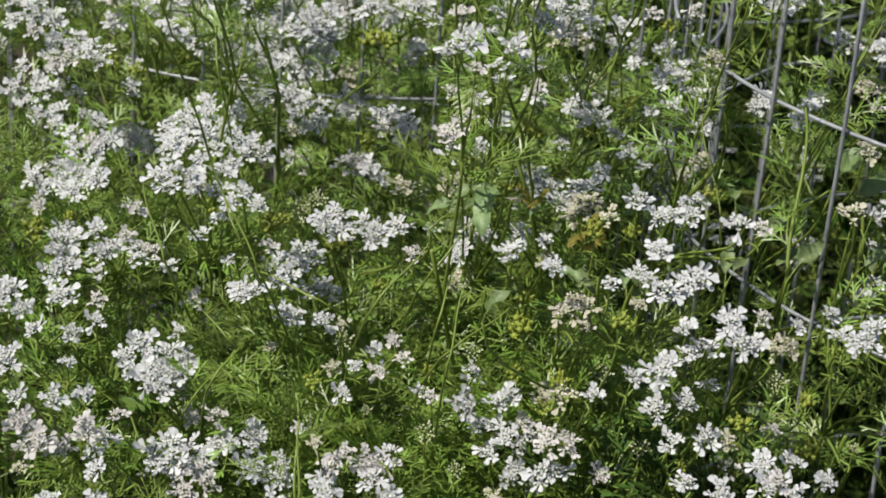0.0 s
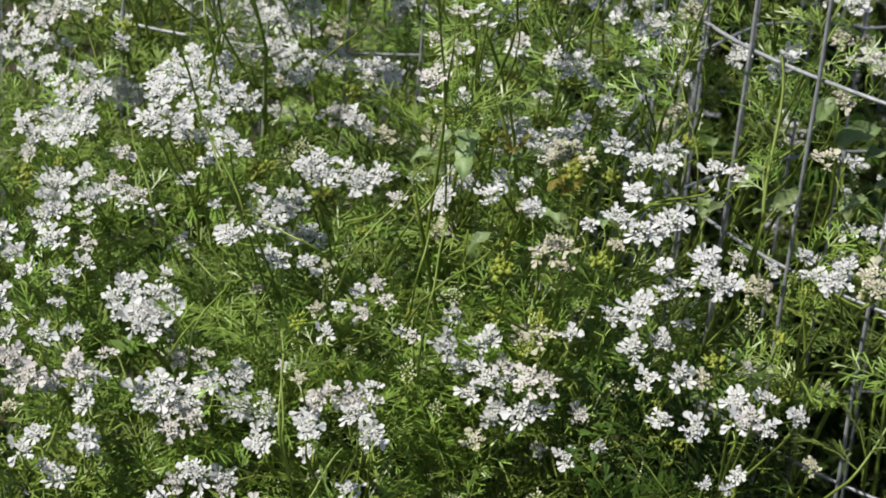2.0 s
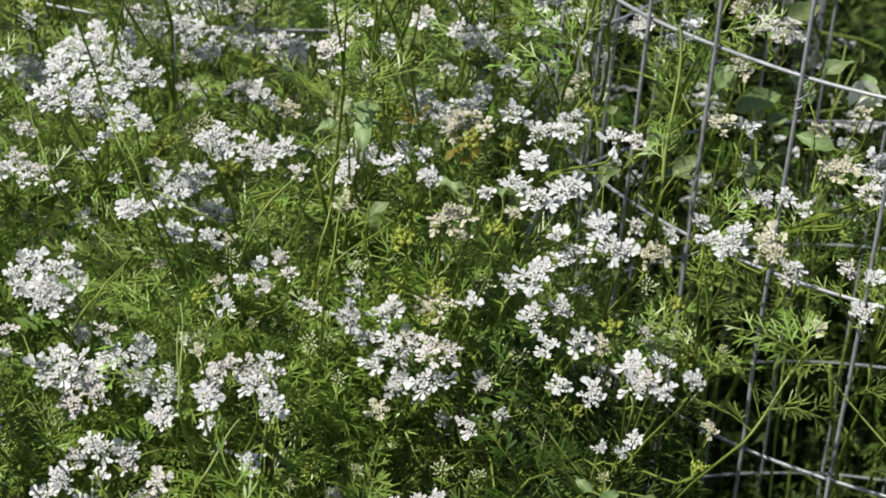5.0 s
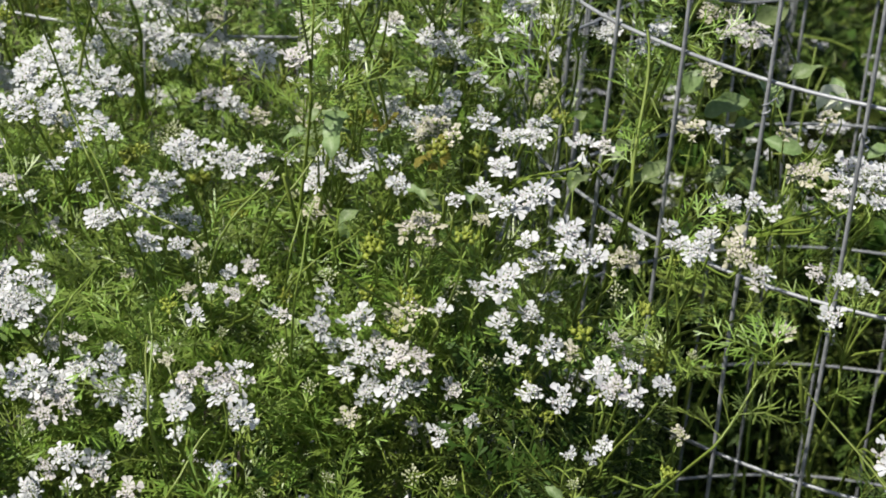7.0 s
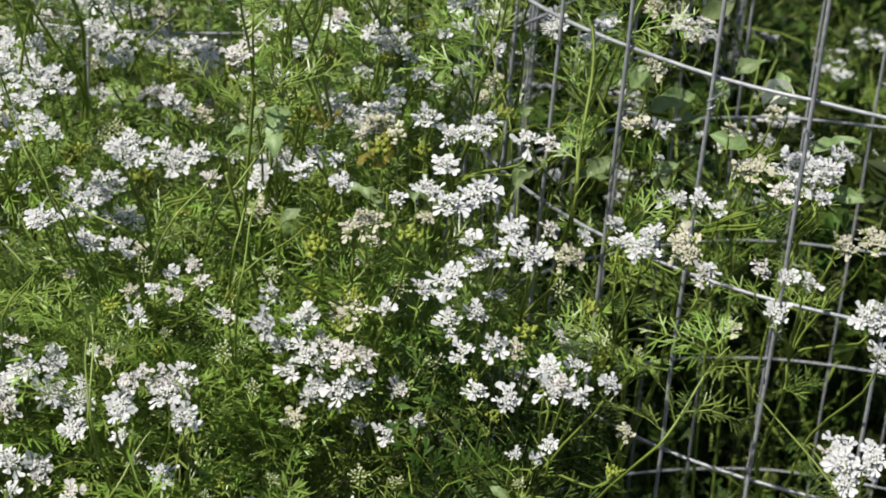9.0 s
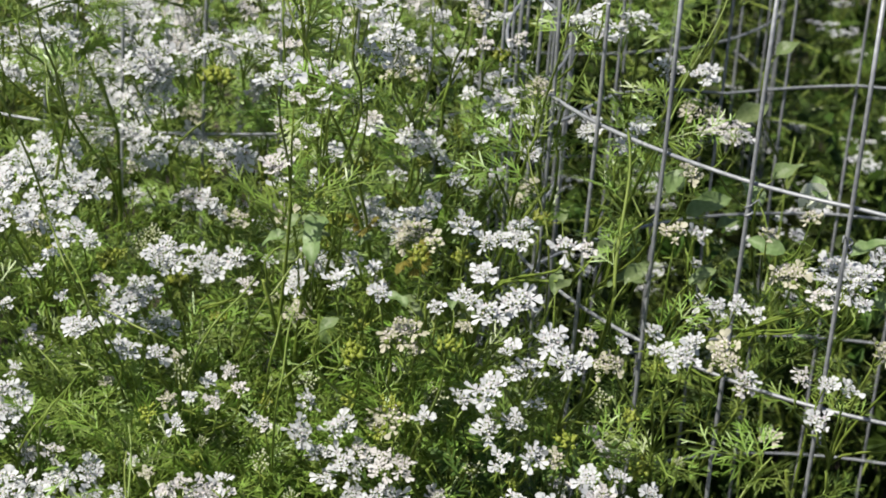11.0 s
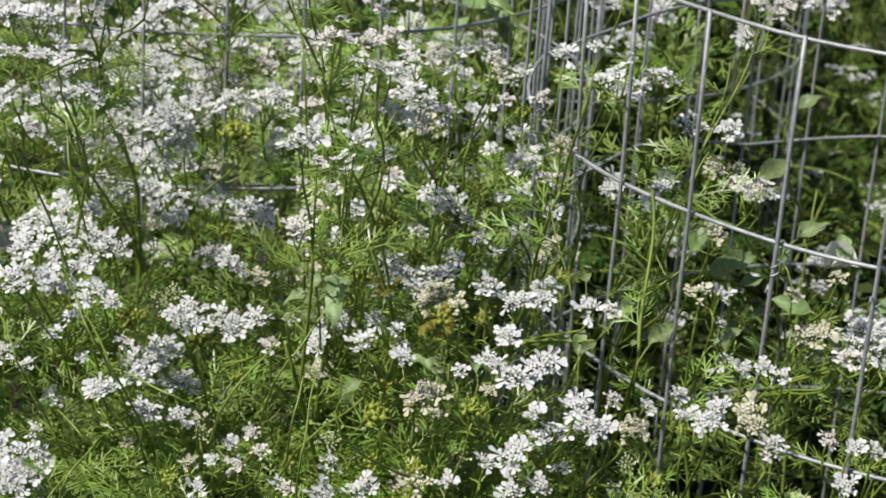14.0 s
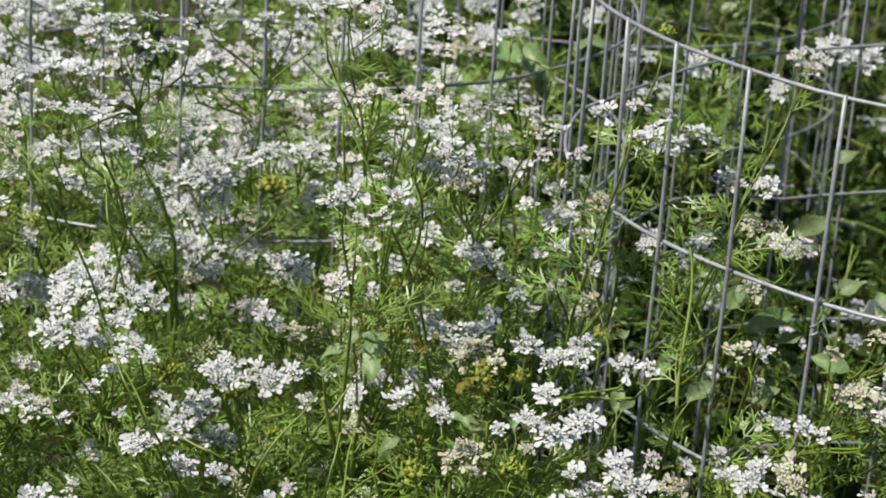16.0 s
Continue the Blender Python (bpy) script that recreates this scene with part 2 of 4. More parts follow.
STATES = {"W": (PETAL, 14), "P": (PETAL_PINK, 6), "C": (PETAL_CREAM, 5), "Y": (FRUIT, 4), "B": (BUD, 3)}
UMBELLETS = {}
for s_key, (s_mat, s_count) in STATES.items():
    UMBELLETS[s_key] = [umbellet_geo(random.Random(17 * i + ord(s_key)), s_key).mesh("umbellet", [s_mat, GREEN, ANTHER]) for i in range(s_count)]
STATE_WORDS = {"W": "open white umbel", "P": "pinkish fading umbel", "C": "withered cream umbel", "Y": "umbel of yellow-green unripe seeds", "B": "small umbel of greenish-white buds"}


# ---- feathery upper leaves and lobed lower leaves ----
def lobe(g, q, way, size, wide, flat, rng):
    """A linear leaf lobe with parallel edges and a short point."""
    side = way.cross(flat).normalized()
    curl = flat * (size * rng.uniform(-0.16, 0.10)) + side * (size * rng.uniform(-0.12, 0.12))
    g.blade([q, q + way * (size * 0.38), q + way * (size * 0.78) + curl * 0.5, q + way * size + curl], [wide * 0.55, wide, wide * 0.9, wide * 0.2], flat)


def frond(g, rng, place, broad=False):
    """A finely cut leaf that lies in one plane, its lobes a millimetre or two wide."""
    v0 = len(g.v)
    length = rng.uniform(0.030, 0.046) if broad else rng.uniform(0.042, 0.066)
    droop = rng.uniform(-0.05, 0.40)
    spine = bend((0, 0, 0), (length * 0.3, 0, length * 0.16), (length * 0.7, 0, length * 0.2), (length, 0, length * (0.2 - droop)), 5)
    g.tube(spine[::2] + spine[-1:], 0.00055, 0.0003, 3, 1)
    wide0 = 0.00088 if broad else 0.00056
    for k in range(1, 6):
        p = spine[k]
        d = (spine[min(k + 1, 5)] - spine[k - 1]).normalized()
        flat = Vector((-d.z, 0, d.x))
        reach = (0.0235 - 0.0024 * k) * rng.uniform(0.75, 1.25) * (0.74 if broad else 1.0)
        for s in ((-1, 1) if k < 5 else (0,)):
            way = (d * rng.uniform(0.55, 0.85) + Vector((0, s * 0.8, 0)) + flat * rng.uniform(-0.05, 0.30)).normalized()
            tilt = (flat + Vector((rng.uniform(-0.35, 0.35), -s * 0.22 + rng.uniform(-0.3, 0.3), 0))).normalized()
            q = p + way * reach * 0.5
            g.blade([p, q], [0.0004, 0.00045], tilt)
            lobe(g, q, way, reach * 0.62, wide0 * rng.uniform(0.85, 1.15), tilt, rng)
            for c, (t, turn) in enumerate(((0.50, 0.55), (0.44, -0.55), (0.24, 0.65), (0.20, -0.65))):
                if rng.random() < 0.12 or (k > 3 and c > 1):
                    continue
                w = Matrix.Rotation(turn * rng.uniform(0.75, 1.25), 3, tilt) @ way
                lobe(g, p + way * (reach * t), w, reach * rng.uniform(0.45, 0.75), wide0 * rng.uniform(0.8, 1.15), tilt, rng)
    for i in range(v0, len(g.v)):
        g.v[i] = tuple(place @ Vector(g.v[i]))


def spray_mesh(rng, broad=False, light=True):
    """A side shoot with a few fronds."""
    g = Geo()
    g.tube([(-0.02, 0, -0.06), (-0.008, 0, -0.025), (0, 0, 0)], 0.0008, 0.0007, 4, 1)
    n = 3
    for k in range(n):
        place = Matrix.LocRotScale(Vector((-0.003 * k, 0, -0.010 * k)), Euler((rng.uniform(-0.6, 0.6), rng.uniform(-0.9, 0.2), 2 * math.pi * k / n + rng.uniform(-0.5, 0.5))), None)
        frond(g, rng, place, broad)
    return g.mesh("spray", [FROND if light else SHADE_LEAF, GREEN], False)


def fan_mesh(rng, colour):
    g = Geo()
    up = Vector((0, 0, 1))
    g.tube([(-0.03, 0, -0.05), (-0.012, 0, -0.014), (0, 0, 0)], 0.0009, 0.0007, 4, 1)
    for leaflet, (lx, ly) in enumerate(((0.0, 0.0), (-0.004, 0.010), (-0.004, -0.010))):
        head = (0.0, 0.95, -0.95)[leaflet]
        size = rng.uniform(0.015, 0.022) * (1.0 if leaflet == 0 else 0.85)
        rim = []
        lobes = 5
        for k in range(lobes * 3 + 1):
            a = head + (-0.95 + 1.9 * k / (lobes * 3))
            r = size * (1.0 if k % 3 else 0.66) * rng.uniform(0.92, 1.08)
            rim.append(Vector((lx + math.cos(a) * r, ly + math.sin(a) * r, 0.004 * math.cos(k * 1.7) - r * 0.12)))
        c = len(g.v)
        g.v.append((lx, ly, 0.0))
        g.v.extend(tuple(q) for q in rim)
        for k in range(len(rim) - 1):
            g.f.append((c, c + 1 + k, c + 2 + k))
            g.m.append(0)
    return g.mesh("lobed_leaf", [colour, GREEN], False)


FRONDS = [spray_mesh(random.Random(200 + i)) for i in range(12)] + [spray_mesh(random.Random(250 + i), True) for i in range(9)]        # fine, then broader
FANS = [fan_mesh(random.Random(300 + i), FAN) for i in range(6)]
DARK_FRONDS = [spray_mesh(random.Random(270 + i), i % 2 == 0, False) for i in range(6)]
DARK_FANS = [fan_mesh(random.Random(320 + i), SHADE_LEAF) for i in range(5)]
YELLOW_FANS = [fan_mesh(random.Random(340 + i), YELLOW) for i in range(3)]


def sprig_mesh(rng):
    g = Geo()
    frond(g, rng, Matrix.Identity(4))
    return g.mesh("sprig", [FROND, GREEN], False)


SPRIGS = [sprig_mesh(random.Random(400 + i)) for i in range(10)]
CANOPY, HEADS, BED = [], [], []


# ---- coriander plants ----
def umbel(plant, at, width, state, rng, foot, origin=None):
    """One flower head, width across, and the stalk that carries it from foot."""
    at = Vector(at)
    count = 1 if width < 0.0145 else 2 if width < 0.0175 else 3 if width < 0.0205 else 4 if width < 0.025 else 5 if width < 0.030 else 6
    low = min(1.0, max(0.0, (0.86 - at.z) / 0.16))
    lean = radians(4 + 24 * low + (7 if at.y > 1.12 else 0) + rng.uniform(-11, 11))
    side = rng.uniform(-0.3, 0.3)
    normal = Vector((math.sin(lean) * side, -math.sin(lean), math.cos(lean))).normalized()
    tilt_m = aim((0, 0, 0), normal, rng.uniform(0, 6)).to_3x3()
    reach = 0.0 if count == 1 else width * 0.5 - 0.0058
    heads = []
    for k in range(count):
        a = 2 * math.pi * (k + rng.uniform(-0.15, 0.15)) / (count if count < 6 else 5)
        r = reach * rng.uniform(0.85, 1.1)
        if count == 6 and k == 5:
            r = reach * 0.1
        heads.append(Vector((math.cos(a) * r, math.sin(a) * r, rng.uniform(-0.002, 0.002) - 0.004)))
    knot = at - normal * max(0.014, width * 0.8)
    g = Geo()
    d = (knot - foot)
    if origin is not None:
        g.tube(bend(origin, origin + Vector((0, 0, 0.02)), foot - Vector((rng.uniform(-0.012, 0.012), -0.01, 0.02)), foot, 5), 0.0010, 0.0008, 5)
    g.tube(bend(foot, foot + d * 0.3 + Vector((d.x * -0.1, d.y * -0.1, d.length * 0.12)), knot - normal * (d.length * 0.25), knot, 5), 0.0008, 0.0006, 4)
    for h in heads:
        tip = at + tilt_m @ h
        g.tube(bend(knot, knot + (tip - knot) * 0.35 + (tip - knot).cross(normal).cross(normal) * -0.12, tip - normal * 0.004, tip, 3), 0.0005, 0.0004, 4)
    for k in range(3):
        a = k * 2.1 + rng.random()
        g.blade([knot, knot + tilt_m @ Vector((math.cos(a) * 0.005, math.sin(a) * 0.005, 0.001))], [0.0005, 0.0002], normal)
    head = part("umbel", g.mesh("umbel", [GREEN]), plant, None, STATE_WORDS[state])
    for h in heads:
        mix = state
        if state == "W" and rng.random() < 0.05:
            mix = "P"
        size = (width / 0.0140 if count == 1 else 1.0) * rng.uniform(0.85, 1.22) * (1.14 if at.y > 1.12 else 1.0) * {"C": 1.25, "Y": 1.12}.get(state, 1.0)
        tilt = (normal + tilt_m @ Vector((h.x, h.y, 0)) * 24 + Vector((rng.uniform(-0.4, 0.4), rng.uniform(-0.45, 0.25), 0))).normalized()
        spin = rng.uniform(0, 6)
        if count > 1:
            turned = Vector((0, 0, 1)).rotation_difference(tilt).inverted() @ (tilt_m @ Vector((h.x, h.y, 0)))
            spin = math.atan2(turned.y, turned.x)
        part("umbellet", rng.choice(UMBELLETS[mix]), head, aim(at + tilt_m @ h, tilt, spin, size))


def leaf(plant, at, rng, lobed=False, size=1.0, dark=False, steep=1.0):
    """A spray of feathery leaves, or a broad lobed leaf."""
    way = rng.uniform(0, 2 * math.pi)
    m = Matrix.LocRotScale(Vector(at), Euler((rng.uniform(-0.6, 0.6) * steep, rng.uniform(-0.5, 0.5) * steep, way)), Vector((size,) * 3))
    fine = FRONDS[:12] if at[1] > 0.84 else FRONDS
    part("leaf", rng.choice((DARK_FANS if lobed else DARK_FRONDS) if dark else (FANS if lobed else fine)), plant, m)


def coriander_root(label, group):
    return tagged(new("coriander_plant"), label, "plant", group)


def coriander(x, y, heads, leaves=11):
    """A plant rooted at (x, y) with its flower heads (x, y, z, width in mm, state)."""
    rng = random.Random(int(abs(x * 7919 + y * 104729) * 1000))
    whites = sum(h[4] == "W" for h in heads) / len(heads)
    label = ("tall coriander plant in full white flower, feathery green leaves" if whites > 0.75 else
             "coriander plant with white umbels fading to cream" if whites > 0.3 else "coriander plant past flowering, cream and seeding umbels")
    plant = coriander_root(label, "flowering coriander")
    top = max(h[2] for h in heads)
    base = Vector((x + rng.uniform(-0.13, 0.13), y + rng.uniform(0.12, 0.22), 0.0))
    crown = Vector((x + rng.uniform(-0.02, 0.02), y + 0.06, top - 0.12))
    trunk = bend(base, base + Vector((0, 0, 0.25)), crown + Vector((rng.uniform(-0.07, 0.07), 0.11, -0.12)), crown, 10)
    g = Geo()
    g.tube(trunk, 0.0021, 0.0011, 6)
    part("stem", g.mesh("stem", [GREEN]), plant)
    feet = []
    for hx, hy, hz, w, state in heads:
        drop = rng.uniform(0.05, 0.09)
        t = rng.uniform(0.35, 0.75)
        foot = Vector((hx + (x - hx) * t, hy + (y - hy) * t + 0.055, hz - drop - 0.01))
        k = min(trunk, key=lambda p: abs(p.z - foot.z + 0.07 + 0.5 * math.hypot(p.x - foot.x, p.y - foot.y)))
        near = [q for q in feet if (q - foot).length < 0.045 and q.z < hz - 0.03]
        if near:
            umbel(plant, (hx, hy, hz), w * 0.001, state, rng, near[0] + Vector((0, 0, 0.004)))
        else:
            umbel(plant, (hx, hy, hz), w * 0.001, state, rng, foot, k)
            feet.append(foot)
        thin = hx > 0.03 and hy < 0.93 and hz < 0.76 or hx > 0.20 and hy > 1.0        # few leaves in and towards the cage
        for i in range((w % 3 == 0) if thin else 2 if hz > 0.70 else 1):
            p = foot + (Vector((hx, hy, hz)) - foot) * rng.uniform(-0.4, 0.1)
            part("leaf", rng.choice(SPRIGS), plant, Matrix.LocRotScale(p, Euler((rng.uniform(-0.7, 0.7), rng.uniform(-0.9, 0.1), rng.uniform(0, 6.3))), Vector((rng.uniform(0.5, 0.85),) * 3)))
        CANOPY.append((hx, hy, hz))
        HEADS.append((hx, hy, hz, w * 0.0005 + 0.006))
    BED.append((plant, heads, leaves, rng))
    return plant


coriander(-0.146, 0.831, [(-0.162, 0.860, 0.681, 25, 'W'), (-0.169, 0.853, 0.675, 19, 'W'), (-0.180, 0.821, 0.673, 11, 'W'), (-0.139, 0.842, 0.665, 14, 'W'), (-0.123, 0.838, 0.656, 20, 'W'), (-0.153, 0.860, 0.652, 13, 'P'), (-0.137, 0.845, 0.649, 16, 'W'), (-0.160, 0.831, 0.648, 22, 'W'), (-0.119, 0.828, 0.647, 16, 'W'), (-0.146, 0.839, 0.644, 22, 'W'), (-0.146, 0.826, 0.639, 22, 'P'), (-0.134, 0.799, 0.627, 16, 'W'), (-0.142, 0.791, 0.625, 11, 'W'), (-0.129, 0.782, 0.621, 13, 'W'), (-0.147, 0.785, 0.616, 16, 'W'), (-0.134, 0.777, 0.608, 16, 'W'), (-0.154, 0.783, 0.602, 15, 'W')])
coriander(-0.075, 0.878, [(-0.093, 0.915, 0.739, 21, 'W'), (-0.081, 0.869, 0.708, 9, 'C'), (-0.092, 0.869, 0.706, 14, 'W'), (-0.067, 0.862, 0.699, 11, 'W'), (-0.072, 0.851, 0.697, 9, 'W'), (-0.085, 0.856, 0.691, 10, 'C'), (-0.062, 0.859, 0.688, 12, 'P'), (-0.058, 0.896, 0.687, 12, 'P'), (-0.051, 0.874, 0.687, 12, 'P'), (-0.094, 0.851, 0.683, 11, 'Y'), (-0.066, 0.843, 0.676, 8, 'B')])
coriander(0.099, 0.963, [(0.115, 0.979, 0.910, 10, 'Y'), (0.115, 0.943, 0.877, 14, 'W'), (0.114, 0.963, 0.865, 14, 'W'), (0.071, 0.959, 0.799, 13, 'W'), (0.094, 0.946, 0.759, 14, 'Y'), (0.083, 0.928, 0.757, 20, 'W')])
coriander(0.038, 0.926, [(0.058, 0.931, 0.775, 11, 'W'), (0.028, 0.902, 0.764, 21, 'C'), (0.026, 0.913, 0.688, 10, 'P')])
coriander(-0.022, 0.889, [(-0.015, 0.870, 0.890, 11, 'W'), (-0.011, 0.902, 0.889, 18, 'P'), (-0.013, 0.869, 0.854, 14, 'W'), (-0.017, 0.866, 0.843, 13, 'W'), (-0.015, 0.895, 0.827, 13, 'W'), (-0.038, 0.867, 0.808, 16, 'P'), (-0.032, 0.898, 0.806, 13, 'W'), (-0.018, 0.873, 0.684, 12, 'W'), (-0.019, 0.901, 0.683, 10, 'B'), (-0.043, 0.864, 0.677, 10, 'W'), (-0.021, 0.862, 0.673, 16, 'W')])
coriander(-0.127, 1.237, [(-0.099, 1.199, 0.847, 17, 'W'), (-0.111, 1.211, 0.834, 14, 'W'), (-0.096, 1.215, 0.827, 22, 'W'), (-0.144, 1.262, 0.819, 20, 'W'), (-0.133, 1.216, 0.816, 19, 'W'), (-0.146, 1.198, 0.813, 21, 'W'), (-0.116, 1.205, 0.797, 15, 'W'), (-0.136, 1.243, 0.793, 16, 'W'), (-0.173, 1.220, 0.772, 17, 'W'), (-0.111, 1.237, 0.762, 23, 'P'), (-0.150, 1.247, 0.760, 26, 'W'), (-0.126, 1.246, 0.747, 18, 'W'), (-0.110, 1.197, 0.696, 22, 'W'), (-0.114, 1.287, 0.687, 15, 'C'), (-0.146, 1.215, 0.648, 20, 'W')])
coriander(0.059, 0.830, [(0.061, 0.835, 0.774, 15, 'W'), (0.054, 0.820, 0.768, 16, 'W'), (0.076, 0.826, 0.765, 15, 'W'), (0.065, 0.815, 0.764, 15, 'W'), (0.052, 0.812, 0.758, 9, 'C'), (0.053, 0.802, 0.725, 12, 'W'), (0.069, 0.825, 0.699, 14, 'W'), (0.065, 0.835, 0.674, 11, 'B'), (0.056, 0.819, 0.647, 10, 'W'), (0.044, 0.828, 0.636, 12, 'W'), (0.049, 0.801, 0.625, 9, 'B')])
coriander(0.022, 1.075, [(0.014, 1.048, 0.840, 20, 'W'), (0.035, 1.053, 0.809, 15, 'W'), (0.032, 1.058, 0.799, 14, 'P'), (0.021, 1.062, 0.796, 22, 'C'), (0.021, 1.084, 0.767, 12, 'W'), (0.036, 1.089, 0.765, 11, 'C'), (0.033, 1.039, 0.764, 22, 'W'), (0.004, 1.083, 0.758, 15, 'W'), (0.021, 1.079, 0.729, 11, 'W'), (0.002, 1.057, 0.702, 15, 'P')])
coriander(-0.144, 0.916, [(-0.162, 0.950, 0.863, 14, 'W'), (-0.168, 0.880, 0.770, 22, 'W'), (-0.172, 0.918, 0.770, 17, 'W'), (-0.127, 0.903, 0.751, 12, 'W'), (-0.144, 0.889, 0.749, 12, 'W'), (-0.141, 0.920, 0.747, 17, 'W'), (-0.159, 0.937, 0.746, 23, 'W'), (-0.122, 0.887, 0.736, 12, 'P'), (-0.159, 0.907, 0.730, 12, 'W'), (-0.121, 0.942, 0.728, 11, 'Y'), (-0.140, 0.885, 0.727, 8, 'W'), (-0.116, 0.902, 0.714, 20, 'W'), (-0.128, 0.878, 0.714, 18, 'W'), (-0.174, 0.926, 0.703, 13, 'W'), (-0.111, 0.891, 0.698, 15, 'W'), (-0.162, 0.917, 0.690, 12, 'P'), (-0.118, 0.885, 0.683, 8, 'C'), (-0.165, 0.898, 0.679, 9, 'W')])
coriander(-0.180, 0.879, [(-0.180, 0.869, 0.679, 25, 'W')])
coriander(-0.236, 1.253, [(-0.213, 1.193, 0.851, 21, 'W'), (-0.266, 1.219, 0.838, 18, 'W'), (-0.264, 1.302, 0.818, 18, 'W'), (-0.202, 1.285, 0.786, 19, 'P'), (-0.193, 1.265, 0.772, 22, 'W'), (-0.266, 1.203, 0.772, 22, 'W'), (-0.266, 1.265, 0.763, 21, 'W'), (-0.273, 1.257, 0.738, 21, 'P'), (-0.222, 1.193, 0.738, 16, 'W'), (-0.207, 1.224, 0.726, 22, 'W'), (-0.186, 1.256, 0.720, 19, 'W'), (-0.270, 1.251, 0.720, 17, 'W')])
coriander(0.111, 0.814, [(0.100, 0.801, 0.749, 17, 'W'), (0.110, 0.835, 0.745, 12, 'P'), (0.114, 0.787, 0.740, 10, 'B'), (0.120, 0.830, 0.734, 16, 'C'), (0.129, 0.792, 0.727, 11, 'Y'), (0.103, 0.787, 0.717, 10, 'Y'), (0.115, 0.783, 0.717, 10, 'P'), (0.099, 0.794, 0.704, 11, 'C'), (0.104, 0.824, 0.673, 12, 'P')])
coriander(-0.066, 0.753, [(-0.075, 0.734, 0.693, 14, 'W'), (-0.056, 0.752, 0.691, 12, 'W')])
coriander(0.042, 0.986, [(0.051, 0.993, 0.861, 17, 'W'), (0.033, 0.984, 0.861, 16, 'W'), (0.051, 0.984, 0.791, 9, 'Y'), (0.062, 0.983, 0.787, 11, 'W'), (0.051, 0.960, 0.775, 12, 'W'), (0.044, 0.982, 0.774, 12, 'W'), (0.038, 0.957, 0.762, 12, 'W'), (0.032, 0.962, 0.752, 16, 'W'), (0.019, 0.976, 0.737, 14, 'W')])
coriander(-0.166, 1.012, [(-0.144, 0.994, 0.898, 13, 'W'), (-0.158, 0.991, 0.894, 19, 'W'), (-0.124, 0.995, 0.891, 14, 'W'), (-0.152, 0.989, 0.884, 20, 'W'), (-0.136, 0.991, 0.883, 16, 'W'), (-0.144, 0.988, 0.876, 14, 'W'), (-0.194, 1.000, 0.867, 16, 'W'), (-0.182, 0.999, 0.866, 18, 'W'), (-0.171, 1.001, 0.866, 14, 'W'), (-0.172, 0.953, 0.857, 18, 'W'), (-0.193, 0.987, 0.849, 13, 'W'), (-0.162, 1.001, 0.824, 18, 'W'), (-0.175, 0.988, 0.824, 19, 'W'), (-0.193, 1.004, 0.821, 17, 'W'), (-0.175, 1.060, 0.820, 19, 'W'), (-0.159, 1.066, 0.801, 13, 'W'), (-0.183, 1.000, 0.751, 24, 'W'), (-0.170, 1.022, 0.749, 34, 'W')])
coriander(-0.167, 1.023, [(-0.163, 0.987, 0.744, 36, 'W'), (-0.148, 1.015, 0.735, 22, 'W'), (-0.237, 1.017, 0.731, 31, 'W'), (-0.128, 1.054, 0.728, 13, 'C'), (-0.161, 0.991, 0.643, 19, 'W')])
coriander(0.029, 0.844, [(0.039, 0.843, 0.785, 12, 'C'), (0.032, 0.841, 0.780, 13, 'Y'), (0.040, 0.819, 0.764, 10, 'W'), (0.026, 0.822, 0.748, 19, 'C'), (0.023, 0.834, 0.706, 11, 'Y'), (0.026, 0.830, 0.698, 14, 'C'), (0.017, 0.845, 0.685, 11, 'Y'), (0.025, 0.832, 0.673, 21, 'P'), (0.022, 0.830, 0.659, 16, 'W'), (0.046, 0.837, 0.655, 12, 'P'), (0.029, 0.841, 0.632, 12, 'P')])
coriander(-0.273, 1.846, [(-0.196, 1.850, 0.695, 32, 'W'), (-0.350, 1.823, 0.677, 32, 'W')])
coriander(-0.046, 0.791, [(-0.050, 0.774, 0.694, 11, 'W'), (-0.059, 0.798, 0.673, 19, 'P'), (-0.050, 0.767, 0.673, 14, 'W'), (-0.031, 0.773, 0.639, 10, 'Y'), (-0.042, 0.794, 0.618, 8, 'B')])
coriander(-0.034, 1.570, [(0.044, 1.468, 0.777, 21, 'W'), (0.024, 1.466, 0.769, 26, 'C'), (-0.056, 1.562, 0.741, 20, 'W'), (-0.109, 1.556, 0.730, 32, 'W'), (0.013, 1.557, 0.721, 18, 'W'), (-0.091, 1.554, 0.720, 27, 'W'), (-0.016, 1.660, 0.718, 24, 'W'), (-0.078, 1.657, 0.712, 29, 'W')])
coriander(-0.252, 1.138, [(-0.198, 1.146, 0.846, 21, 'W'), (-0.242, 1.130, 0.819, 18, 'W'), (-0.228, 1.130, 0.772, 14, 'W'), (-0.292, 1.126, 0.763, 34, 'W'), (-0.243, 1.073, 0.761, 24, 'W'), (-0.260, 1.104, 0.760, 13, 'W'), (-0.274, 1.121, 0.742, 27, 'W'), (-0.297, 1.149, 0.712, 39, 'W'), (-0.274, 1.113, 0.711, 38, 'W'), (-0.239, 1.159, 0.677, 21, 'W'), (-0.228, 1.159, 0.671, 18, 'W')])
coriander(0.260, 1.405, [(0.250, 1.300, 0.819, 23, 'P'), (0.287, 1.393, 0.803, 25, 'W'), (0.307, 1.388, 0.799, 25, 'W'), (0.197, 1.453, 0.770, 21, 'W'), (0.259, 1.440, 0.761, 17, 'W')])
